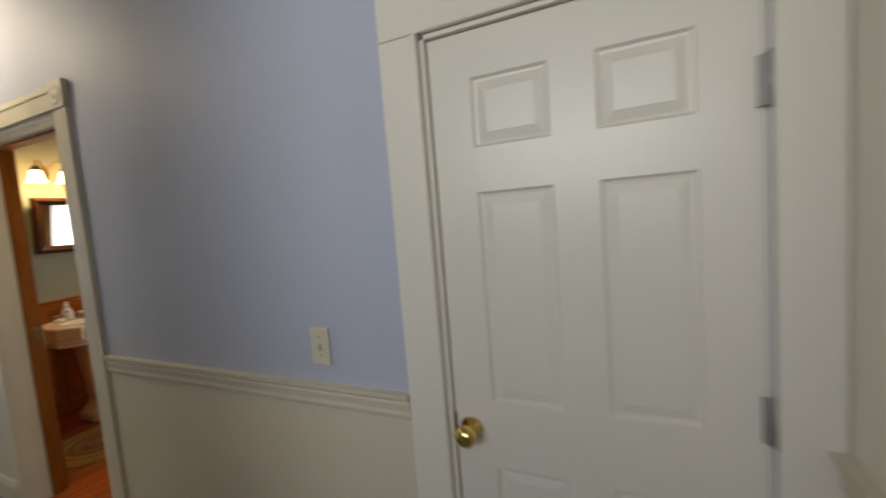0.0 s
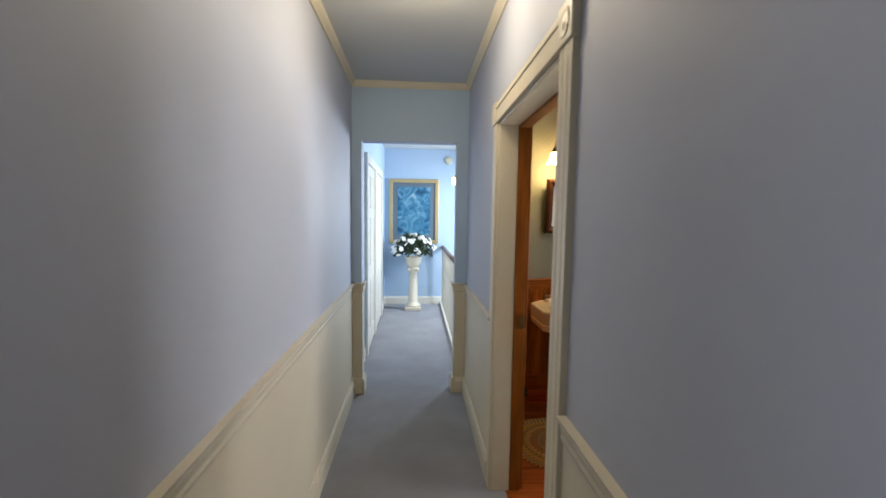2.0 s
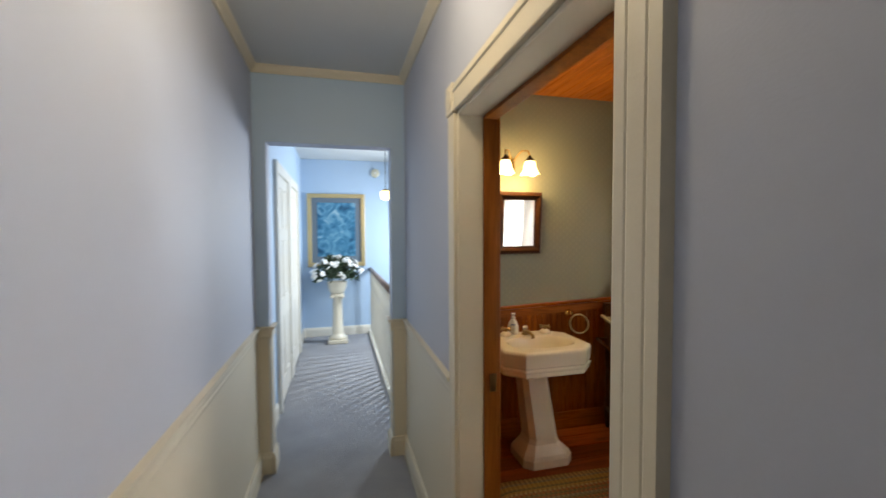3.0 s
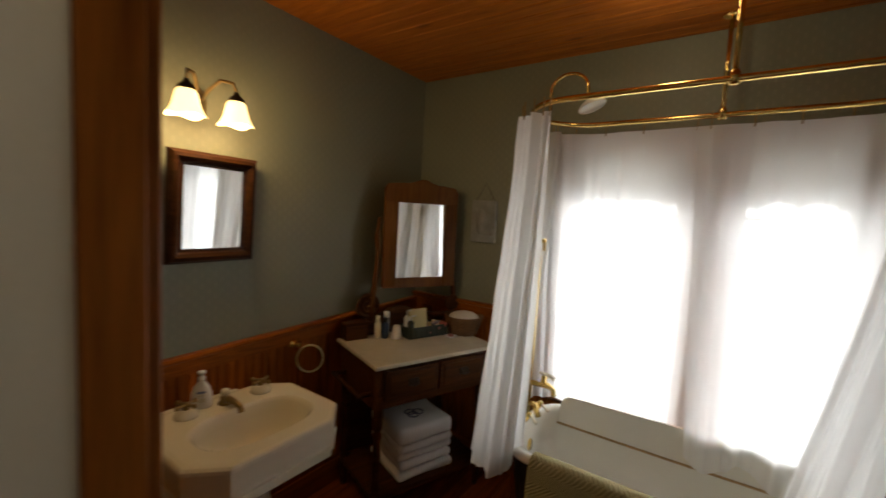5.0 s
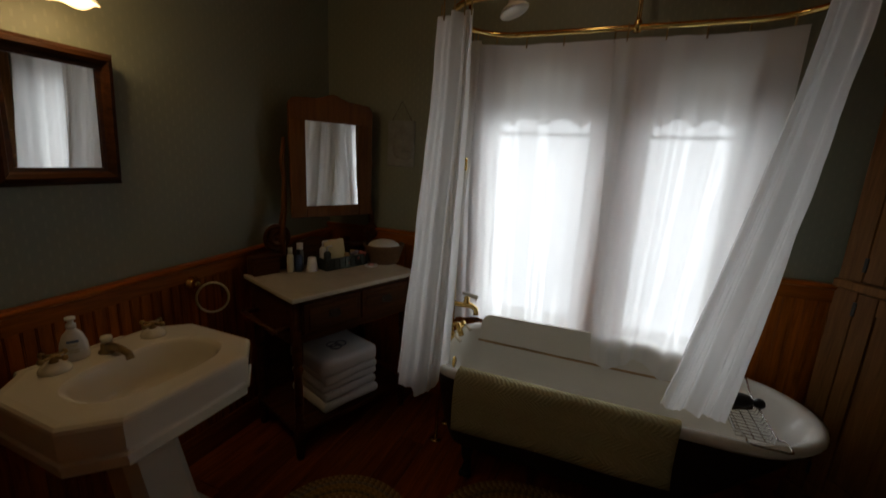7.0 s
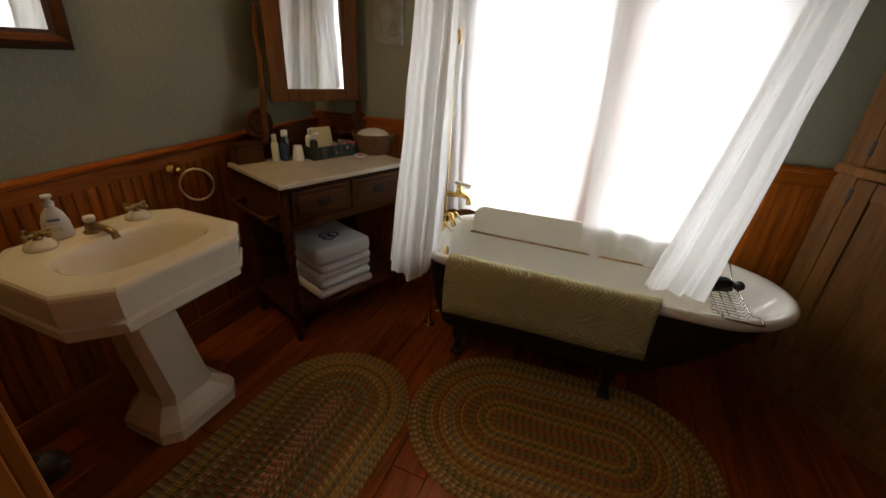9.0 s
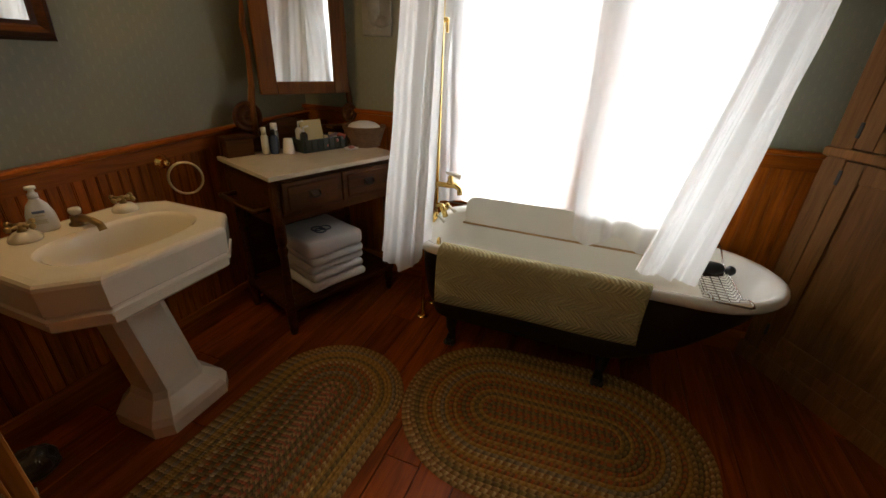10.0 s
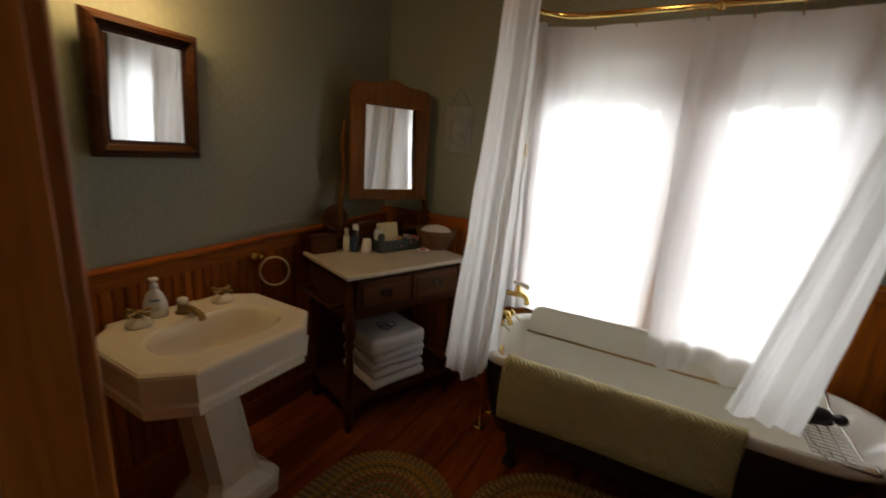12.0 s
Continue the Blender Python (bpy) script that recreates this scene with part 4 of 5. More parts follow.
cp = thing("paper_cup", "small white paper cup upside down on the marble", "cup", on_top(0.295, 0.35, HW + 0.0005))
part("wall", lathe([(0.032, 0), (0.032, 0.004), (0.022, 0.075), (0.0, 0.076)], 20), WHITEPLASTIC, cp)
ty = thing("toiletry_tray", "dark glass tray with bottles, card and wrapped soaps", "tray", on_top(0.48, 0.345, HW + 0.0005))
part("floor_plate", box(-0.14, 0.14, -0.065, 0.065, 0, 0.006, 0.002), GLASSGREEN, ty)
for q in ((-0.14, 0.14, -0.065, -0.059), (-0.14, 0.14, 0.059, 0.065), (-0.14, -0.134, -0.059, 0.059), (0.134, 0.14, -0.059, 0.059)):
    part("side", box(*q, 0.006, 0.068, 0.002), GLASSGREEN, ty)
for k in range(8):
    part("rib", tube([(-0.125 + k * 0.036, -0.067, 0.012), (-0.125 + k * 0.036, -0.067, 0.062)], 0.004, 6), GLASSGREEN, ty)
for (u, w, h, r, mt, nm, lb) in ((-0.105, -0.02, 0.12, 0.02, GLASSGREEN, "hand_soap", "green glass soap dispenser in the tray"), (-0.10, 0.035, 0.14, 0.018, WHITEPLASTIC, "white_bottle", "white pump bottle in the tray")):
    bt = thing(nm, lb, "bottle", on_top(0.48 + u, 0.345 + w, HW + 0.0075))
    part("body", lathe([(r * 0.9, 0), (r, 0.01), (r, h * 0.7), (r * 0.5, h * 0.8)], 16), mt, bt)
    part("pump", tube([(0, 0, h * 0.8), (0, 0, h), (0.03, 0, h + 0.004)], 0.005, 8), WHITEPLASTIC, bt)
cd = thing("card", "yellow folded card leaning in the tray", "card", on_top(0.475, 0.375, HW + 0.0075) @ pose(0, 0, 0.0, -14, 0, 0))
part("front", box(-0.06, 0.06, -0.001, 0.001, 0.0, 0.145), CARD, cd)
part("back", moved(box(-0.06, 0.06, -0.001, 0.001, 0.0, 0.145), Matrix.Translation((0, 0.012, 0)) @ pose(0, 0, 0, -4)), CARD, cd)
rng = random.Random(9)
tints = [paint("soap_wrap_%s" % n_, c_, 0.4, vary=0.15) for n_, c_ in (("rose", (0.35, 0.10, 0.09)), ("white", (0.6, 0.58, 0.52)), ("lilac", (0.25, 0.22, 0.33)), ("tan", (0.38, 0.27, 0.15)))]
for k in range(9):
    so = thing("wrapped_soap", "small wrapped guest soap heaped in the tray", "soap", on_top(0.50 + 0.012 * (k % 9), 0.30 + 0.022 * (k % 4), HW + 0.03 + 0.018 * (k // 3)) @ pose(0, 0, 0, rng.uniform(-30, 30), rng.uniform(-30, 30), rng.uniform(0, 180)), group="soaps in the tray")
    part("wrapper", box(-0.024, 0.024, -0.015, 0.015, -0.009, 0.009, 0.006), tints[k % 4], so)
ds = thing("soap_dish", "small round dish with pink soap on the marble", "dish", on_top(0.60, 0.22, HW + 0.0005))
part("plate", lathe([(0.022, 0), (0.034, 0.004), (0.04, 0.01), (0.036, 0.011), (0.0, 0.006)], 20), WHITEPLASTIC, ds)
part("soap", ball((0, 0, 0.014), 0.018, 1, 1, 0.5), paint("pink_soap", (0.5, 0.22, 0.2), 0.35), ds)
bk = thing("wicker_basket", "round brown wicker basket with folded white cloths", "basket", on_top(0.735, 0.27, HW + 0.0005))
for k in range(11):
    r = 0.085 + 0.035 * k / 10
    part("weave", tube([((r + 0.003 * math.sin(i * 2.4 + k * 3.14)) * math.cos(i * 0.2618), (r + 0.003 * math.sin(i * 2.4 + k * 3.14)) * math.sin(i * 0.2618), 0.006 + k * 0.0105) for i in range(24)], 0.0062, 6, True), WICKER, bk)
part("base", lathe([(0.0, 0), (0.08, 0.0), (0.08, 0.006), (0, 0.008)], 20), WICKER, bk)
cl = thing("folded_cloth", "white folded face cloth in the basket", "cloth", on_top(0.735, 0.27, HW + 0.01))
part("cloth", ball((0, 0, 0.085), 0.1, 1, 1, 0.45), TERRY, cl)


def towel(name, u0, u1, w0, w1, z0, z1, label):
    """A folded towel: thick rounded layers with the fold to the front."""
    t_ = thing(name, label, "towel", WS, group="towels on the shelf")
    n = 1
    hgt = (z1 - z0) / n
    for k in range(n):
        bm_ = box(u0 + 0.004 * k, u1 - 0.003 * k, w0 + 0.004 * k, w1, z0 + k * hgt + 0.001, z0 + (k + 1) * hgt, min(hgt * 0.46, 0.03), seg=4)
        bmesh.ops.subdivide_edges(bm_, edges=[e for e in bm_.edges if e.calc_length() > 0.12], cuts=6, use_grid_fill=True)
        for v in bm_.verts:
            v.co += Vector((0, 0, 1)) * 0.004 * noise.noise(v.co * 14 + Vector((k, z0 * 30, 0)))
            v.co.y += 0.006 * noise.noise(v.co * 7 + Vector((3, z0 * 40, k)))
        part("fold", smooth(bm_), TERRY, t_)
    return t_


zt = 0.1705
for k, h in enumerate((0.052, 0.05, 0.05, 0.052)):
    towel("towel", 0.175 + 0.012 * (k % 2), 0.53 + 0.008 * ((k + 1) % 2), 0.05 + 0.01 * (k % 3), 0.40, zt, zt + h, "folded white terry towel in a stack")
    zt += h + 0.0005
tt = towel("towel", 0.165, 0.52, 0.04, 0.40, zt, zt + 0.092, "thick folded white towel with grey monogram on top")
mono = bmesh.new()
for a0 in (0, 120, 240):
    join(mono, tube([(0.34 + 0.028 * math.cos(radians(a0)) + 0.03 * math.cos(t_ * 0.42), 0.19 + 0.02 * math.sin(radians(a0)) + 0.03 * math.sin(t_ * 0.42), zt + 0.094) for t_ in range(15)], 0.004, 5, True))
part("monogram", mono, paint("grey_thread", (0.17, 0.17, 0.24), 0.8), tt, "grey embroidered monogram")

# ---- pedestal basin ----
bs = thing("pedestal_basin", "white china pedestal basin with octagonal bowl", "basin")
sx0, sx1, sy0, sy1, st_ = 0.10, 0.605, 0.495, 1.095, 0.815


def octo(i, z, ch=0.10):
    a, b_, c, d = sx0, sx1 - i, sy0 + i, sy1 - i
    k = ch
    pts = [(a, c + k), (a + k, c), (b_ - k, c), (b_, c + k), (b_, d - k), (b_ - k, d), (a + k, d), (a, d - k)]
    return [(x_, y_, z) for x_, y_ in pts]


def oval(cx, cy, rx, ry, z, n=36, p=2.6):
    out = []
    for k in range(n):
        t = 2 * math.pi * k / n
        cc, ss = math.cos(t), math.sin(t)
        out.append((cx + rx * math.copysign(abs(cc) ** (2 / p), cc), cy + ry * math.copysign(abs(ss) ** (2 / p), ss), z))
    return out


bm = smooth(loft([octo(i_, st_ - d_) for i_, d_ in ((0.10, 0.174), (0.05, 0.168), (0.014, 0.154), (0.008, 0.146), (0.008, 0.124), (0.002, 0.120), (0.002, 0.110), (0.010, 0.106), (0.012, 0.099), (0.005, 0.094), (0.002, 0.020), (0.004, 0.010), (0.010, 0.003))], True, True, False), False)
part("apron", bm, CHINA, bs)
# deck with the hollow of the bowl
N = 36
cx_, cy_, rx_, ry_ = 0.390, 0.800, 0.132, 0.205
rim_o = octo(0.010, st_ - 0.003)
outer = []
for k in range(N):
    t = 2 * math.pi * k / N
    d_ = Vector((math.cos(t), math.sin(t)))
    best = 9.0
    for i in range(8):
        p0, p1 = Vector(rim_o[i][:2]), Vector(rim_o[(i + 1) % 8][:2])
        e_ = p1 - p0
        den = d_.x * e_.y - d_.y * e_.x
        if abs(den) < 1e-9:
            continue
        o_ = p0 - Vector((cx_, cy_))
        q_ = (o_.x * e_.y - o_.y * e_.x) / den
        s_ = (o_.x * d_.y - o_.y * d_.x) / den
        if q_ > 0 and -1e-6 <= s_ <= 1 + 1e-6:
            best = min(best, q_)
    outer.append((cx_ + d_.x * best, cy_ + d_.y * best, st_ - 0.003))


def near(k_, z, f_):
    o2 = oval(cx_, cy_, rx_ * f_, ry_ * f_, z)
    return o2


for vx_ in rim_o:
    k_ = min(range(N), key=lambda q: math.dist(outer[q][:2], vx_[:2]))
    outer[k_] = vx_
rim1 = [((a[0] * 0.94 + cx_ * 0.06), (a[1] * 0.94 + cy_ * 0.06), st_) for a in outer]
rim2 = near(0, st_ + 0.001, 1.07)
part("deck", smooth(loft([outer, rim1, rim2], True, False, False), False), CHINA, bs)
part("bowl", loft([rim2, near(0, st_ - 0.003, 1.03), near(0, st_ - 0.014, 0.985), near(0, st_ - 0.05, 0.93), near(0, st_ - 0.10, 0.83), near(0, st_ - 0.135, 0.62), near(0, st_ - 0.148, 0.35), near(0, st_ - 0.15, 0.1)], True, False, True), CHINA, bs, "glossy white bowl")
part("wall_bracket", box(XW + 0.016, sx0 + 0.005, 0.63, 0.96, 0.665, 0.765, 0.012), CHINA, bs)
part("drain", lathe([(0.022, 0), (0.022, 0.003), (0.0, 0.004)], 18, (cx_, cy_, st_ - 0.149)), OLDBRASS, bs)


def oct_ring(cx, cy, hx, hy, ch, z):
    return [(cx - hx, cy - hy + ch, z), (cx - hx + ch, cy - hy, z), (cx + hx - ch, cy - hy, z), (cx + hx, cy - hy + ch, z), (cx + hx, cy + hy - ch, z), (cx + hx - ch, cy + hy, z), (cx - hx + ch, cy + hy, z), (cx - hx, cy + hy - ch, z)]


pcx, pcy = 0.275, 0.865
part("pedestal", smooth(loft([oct_ring(pcx, pcy, 0.15, 0.172, 0.05, 0.0), oct_ring(pcx, pcy, 0.15, 0.172, 0.05, 0.05), oct_ring(pcx, pcy, 0.14, 0.16, 0.048, 0.075), oct_ring(pcx, pcy - 0.01, 0.10, 0.11, 0.036, 0.13), oct_ring(pcx, pcy - 0.01, 0.094, 0.10, 0.034, 0.16), oct_ring(pcx - 0.02, pcy - 0.06, 0.082, 0.09, 0.03, 0.56), oct_ring(pcx - 0.02, pcy - 0.065, 0.10, 0.13, 0.03, st_ - 0.169)]), False), CHINA, bs)
TAPX = 0.185
for yy in (0.652, 0.945):
    tp = part("tap_base", lathe([(0.040, 0), (0.041, 0.006), (0.036, 0.016), (0.026, 0.025), (0.018, 0.029), (0.0, 0.030)], 24, (TAPX, yy, st_)), CHINA, bs, "white china tap flange")
    hb_ = lathe([(0.013, 0.029), (0.010, 0.034), (0.009, 0.040), (0.013, 0.043), (0.013, 0.052), (0.006, 0.055), (0.0, 0.056)], 14, (TAPX, yy, st_))
    for k in range(4):
        a = radians(20 + 90 * k)
        join(hb_, tube([(TAPX, yy, st_ + 0.047), (TAPX + 0.036 * math.cos(a), yy + 0.036 * math.sin(a), st_ + 0.047)], [0.006, 0.005], 8))
        join(hb_, ball((TAPX + 0.038 * math.cos(a), yy + 0.038 * math.sin(a), st_ + 0.047), 0.009, seg=8))
    part("cross_handle", hb_, OLDBRASS, tp, "aged brass cross handle")
spb = lathe([(0.026, 0), (0.026, 0.006), (0.019, 0.012), (0.018, 0.030), (0.0, 0.032)], 18, (TAPX, 0.795, st_))
join(spb, tube([(TAPX, 0.795, st_ + 0.018), (TAPX + 0.04, 0.795, st_ + 0.027), (TAPX + 0.08, 0.795, st_ + 0.027), (TAPX + 0.112, 0.795, st_ + 0.020), (TAPX + 0.120, 0.795, st_ + 0.002)], [0.016, 0.014, 0.011, 0.011, 0.012], 12))
sp = part("spout", spb, OLDBRASS, bs, "aged brass spout")
part("lift_knob", lathe([(0.008, 0.031), (0.008, 0.036), (0.016, 0.039), (0.018, 0.050), (0.015, 0.058), (0.0, 0.061)], 16, (TAPX, 0.795, st_)), CHINA, sp, "white china knob")
sb = thing("soap_bottle", "white pump soap bottle with printed label on the basin", "bottle", pose(0.150, 0.722, st_ + 0.0005, 0, 0, -30) @ Matrix.Diagonal((0.86, 0.86, 0.80, 1)))
part("body", loft([oval(0, 0, rx2, ry2, z2, 24, 2.2) for rx2, ry2, z2 in ((0.024, 0.036, 0), (0.027, 0.043, 0.008), (0.027, 0.044, 0.03), (0.025, 0.041, 0.07), (0.02, 0.03, 0.105), (0.013, 0.016, 0.125), (0.012, 0.012, 0.132))]), WHITEPLASTIC, sb)
part("pump_cap", lathe([(0.015, 0.132), (0.015, 0.15), (0.01, 0.153), (0.008, 0.165), (0.016, 0.168), (0.016, 0.178), (0, 0.18)], 14), WHITEPLASTIC, sb)
for k, (w2, z2) in enumerate(((0.034, 0.078), (0.026, 0.066), (0.036, 0.048), (0.03, 0.042), (0.034, 0.036))):
    part("label_bar", box(0.0242 if z2 > 0.07 else 0.0262, 0.0275, -w2 / 2, w2 / 2, z2, z2 + (0.01 if k == 0 else 0.003)), PRINTBLUE if k == 0 else IVORY, sb, "blue printed mark" if k == 0 else "pale printed line")

# framed mirror over the basin
mw = thing("wall_mirror", "small mirror in a dark walnut frame hung on the wall", "mirror", Matrix.Translation((XW, 0, 1.36)) @ Matrix.Translation((0, 0.836, 0)) @ pose(0, 0, 0, 0, 3.0, 3.9) @ Matrix.Translation((0.018, -0.836, 0)))
ma0, ma1, mh = 0.652, 1.02, 0.45
PF = [(0.0, 0.0), (0.014, 0.0), (0.03, 0.012), (0.034, 0.026), (0.024, 0.04), (0.016, 0.046), (0.016, 0.058), (0.0, 0.058)]


def frame_bar(p, q, inward):
    rg = []
    for pt, sgn in ((p, 1), (q, -1)):
        along = (Vector(q) - Vector(p)).normalized()
        rg.append([tuple(Vector(pt) + along * sgn * w_ + Vector(inward) * w_ + Vector((d_, 0, 0))) for d_, w_ in PF])
    return smooth(loft(rg), False)


cs = [(0.002, ma0, 0), (0.002, ma1, 0), (0.002, ma1, mh), (0.002, ma0, mh)]
for i, inn in enumerate(((0, 0, 1), (0, -1, 0), (0, 0, -1), (0, 1, 0))):
    part("frame_bar", frame_bar(cs[i], cs[(i + 1) % 4], inn), FRAMEWOOD, mw)
part("glass", box(0.006, 0.012, ma0 + 0.05, ma1 - 0.05, 0.05, mh - 0.05), MIRROR, mw, "silvered mirror glass")

# sconce
sc_ = thing("wall_sconce", "brass two-arm sconce with lit frosted glass shades", "wall lamp")
part("back_plate", moved(lathe([(0.0, 0), (0.052, 0), (0.055, 0.006), (0.045, 0.014), (0.02, 0.022), (0.012, 0.036), (0, 0.038)], 24), Matrix.Translation((XW + 0.0005, 0.777, 2.003)) @ pose(0, 0, 0, 0, 90) @ Matrix.Diagonal((1.35, 0.85, 1, 1))), OLDBRASS, sc_)
for yy in (0.685, 0.870):
    s = 1 if yy > 0.777 else -1
    arm = part("arm", tube([(XW + 0.03, 0.777 + s * 0.008, 2.003), (XW + 0.07, 0.777 + s * 0.02, 2.048), (XW + 0.11, 0.777 + s * 0.05, 2.093), (XW + 0.14, 0.777 + s * 0.085, 2.088), (XW + 0.15, yy, 2.053)], 0.0065, 8), OLDBRASS, sc_)
    part("socket_cup", lathe([(0.030, 0.0), (0.028, 0.018), (0.012, 0.034), (0.008, 0.045)], 16, (0.10, yy, 2.008)), DARKIRON, arm, "dark bronze socket cup")
    rg = []
    for r_, h_ in ((0.028, 0.0), (0.036, -0.012), (0.041, -0.035), (0.047, -0.06), (0.056, -0.08), (0.065, -0.094)):
        flare = min(1.0, -h_ / 0.094)
        ring_ = []
        for k in range(40):
            t_ = 2 * math.pi * k / 40
            rr_ = r_ * (1 - 0.07 * flare * flare * math.cos(4 * t_))
            ring_.append((0.10 + rr_ * math.cos(t_), yy + rr_ * math.sin(t_), 2.015 + h_ + 0.005 * flare ** 3 * math.cos(4 * t_)))
        rg.append(ring_)
    sh = part("shade", loft(rg, True, False, False), SHADE, arm, "lit frosted glass shade")
    sh.visible_shadow = False
    lb_ = part("light_bulb", lathe([(0.010, 0.05), (0.014, 0.03), (0.024, 0.012), (0.026, -0.004), (0.018, -0.020), (0.0, -0.027)], 16, (0.10, yy, 1.950)), BULB, arm, "glowing bulb")
    lb_.visible_shadow = False
bc = thing("flush_lamp", "small lit round ceiling lamp on the boards", "ceiling lamp")
part("rim", lathe([(0.08, 0.0), (0.08, 0.02), (0.07, 0.025)], 28, (1.52, 1.70, HB - 0.026)), BRASS, bc)
dm = part("lens", lathe([(0.0, 0), (0.04, 0.004), (0.068, 0.02), (0.07, 0.03)], 28, (1.52, 1.70, HB - 0.055)), DOME, bc, "lit white glass")
dm.visible_shadow = False

# towel ring
tr = thing("towel_ring", "brass towel ring on the wood panelling", "towel ring")
part("rosette", moved(lathe([(0, 0), (0.032, 0), (0.032, 0.006), (0.018, 0.014), (0.012, 0.026), (0.015, 0.036), (0.010, 0.044), (0, 0.046)], 18), Matrix.Translation((XW + 0.019, 1.262, 0.90)) @ pose(0, 0, 0, 0, 90)), BRASS, tr)
part("ring", tube([(0.03 + 0.040 * math.sin(t * 0.2618), 1.316 + 0.053 * math.sin(t * 0.2618), 0.822 + 0.072 * math.cos(t * 0.2618)) for t in range(24)], 0.0052, 10, True), PALEBRASS, tr, "bright lacquered ring")

# plaque
pq = thing("wall_plaque", "grey stone relief plaque hung by wire on the wall", "plaque")
part("slab", box(0.395, 0.575, YN - 0.022, YN - 0.001, 1.45, 1.72, 0.008), STONE, pq)
part("relief", ball((0.47, YN - 0.022, 1.58), 0.07, 0.55, 0.25, 1.2), STONE, pq)
part("relief", ball((0.52, YN - 0.022, 1.52), 0.05, 1.0, 0.25, 0.6), STONE, pq)
part("wire", tube([(0.42, YN - 0.006, 1.72), (0.485, YN - 0.006, 1.83), (0.55, YN - 0.006, 1.72)], 0.0016, 6), DARKIRON, pq)

# ---- claw-foot bath ----
TX0, TX1, TCY, THW, TZ = 0.985, 2.56, 1.895, 0.315, 0.60


def tub_ring(x0, x1, hw, z, n=18):
    """Outline of the bath at one height: a blunt tap end and a round far end."""
    pts = []
    for k in range(n + 1):
        a = -90 + 180 * k / n
        pts.append((x1 - hw * 1.15 + hw * 1.15 * math.cos(radians(a)), TCY + hw * math.sin(radians(a)), z))
    r = hw * 0.62
    for k in range(n + 1):
        a = radians(90 + 180 * k / n)
        cc, ss = math.cos(a), math.sin(a)
        pts.append((x0 + r + r * math.copysign(abs(cc) ** 0.8, cc), TCY + hw * math.copysign(abs(ss) ** 0.65, ss), z))
    return pts


tub = thing("clawfoot_bath", "white enamel claw-foot bath with black painted outside", "bath")
part("outer_shell", loft([tub_ring(TX0 + 0.20, TX1 - 0.52, 0.19, 0.15), tub_ring(TX0 + 0.09, TX1 - 0.40, 0.245, 0.19), tub_ring(TX0 + 0.055, TX1 - 0.25, 0.27, 0.30), tub_ring(TX0 + 0.035, TX1 - 0.10, 0.285, 0.46), tub_ring(TX0 + 0.03, TX1 - 0.045, 0.29, 0.555)], True, True, False), BLACK, tub, "black painted iron shell")
part("basin", loft([tub_ring(TX0 + 0.03, TX1 - 0.045, 0.29, 0.553), tub_ring(TX0 + 0.008, TX1 - 0.012, 0.309, 0.558), tub_ring(TX0, TX1, THW, 0.575), tub_ring(TX0 + 0.004, TX1 - 0.004, 0.311, 0.592), tub_ring(TX0 + 0.02, TX1 - 0.022, 0.297, TZ), tub_ring(TX0 + 0.038, TX1 - 0.044, 0.279, 0.594), tub_ring(TX0 + 0.046, TX1 - 0.06, 0.27, 0.57), tub_ring(TX0 + 0.06, TX1 - 0.16, 0.26, 0.43), tub_ring(TX0 + 0.08, TX1 - 0.32, 0.24, 0.27), tub_ring(TX0 + 0.14, TX1 - 0.46, 0.19, 0.205), tub_ring(TX0 + 0.3, TX1 - 0.6, 0.1, 0.198)], True, False, True), ENAMEL, tub, "glossy white enamel inside and rolled rim")
for fx, fy in ((TX0 + 0.22, TCY - 0.165), (TX0 + 0.22, TCY + 0.165), (TX1 - 0.62, TCY - 0.165), (TX1 - 0.62, TCY + 0.165)):
    s = -1 if fy < TCY else 1
    ft = tube([(fx, fy - s * 0.03, 0.24), (fx, fy + s * 0.02, 0.17), (fx, fy + s * 0.035, 0.11), (fx, fy + s * 0.01, 0.06), (fx, fy + s * 0.03, 0.03)], [0.04, 0.036, 0.024, 0.018, 0.024], 10)
    for k in (-1, 0, 1):
        join(ft, ball((fx + k * 0.018, fy + s * 0.045, 0.017), 0.017, 0.8, 1.3, 1, 8))
    part("claw_foot", ft, BLACK, tub, "cast iron claw foot")
part("overflow", moved(lathe([(0.03, 0), (0.03, 0.004), (0.0, 0.006)], 18), Matrix.Translation((TX0 + 0.056, TCY, 0.47)) @ pose(0, 0, 0, 0, 84)), BRASS, tub)

bx = TX0 + 0.015
sh_ = thing("bath_shower_tap", "polished brass bath taps with riser pipe and shower head", "bath tap")
part("riser", tube([(bx, 1.95, 0.55), (bx, 1.95, 2.19)], 0.0085, 10), BRASS, sh_)
part("gooseneck", tube([(bx, 1.95, 2.19)] + [(bx + 0.088 - 0.088 * math.cos(radians(a)), 1.95, 2.24 + 0.075 * math.sin(radians(a))) for a in range(0, 176, 12)] + [(bx + 0.182, 1.95, 2.20)], 0.0085, 10), BRASS, sh_)
part("shower_head", moved(lathe([(0.0, 0.0), (0.062, 0.0), (0.066, 0.006), (0.055, 0.022), (0.022, 0.04), (0.012, 0.055)], 24), Matrix.Translation((bx + 0.205, 1.95, 2.145)) @ pose(0, 0, 0, 0, -22)), CHINA, sh_, "white china shower rose")
part("mixer_body", tube([(bx, 1.95, 0.655), (bx + 0.03, 1.95, 0.66), (bx + 0.055, 1.95, 0.60)], 0.015, 12), BRASS, sh_)
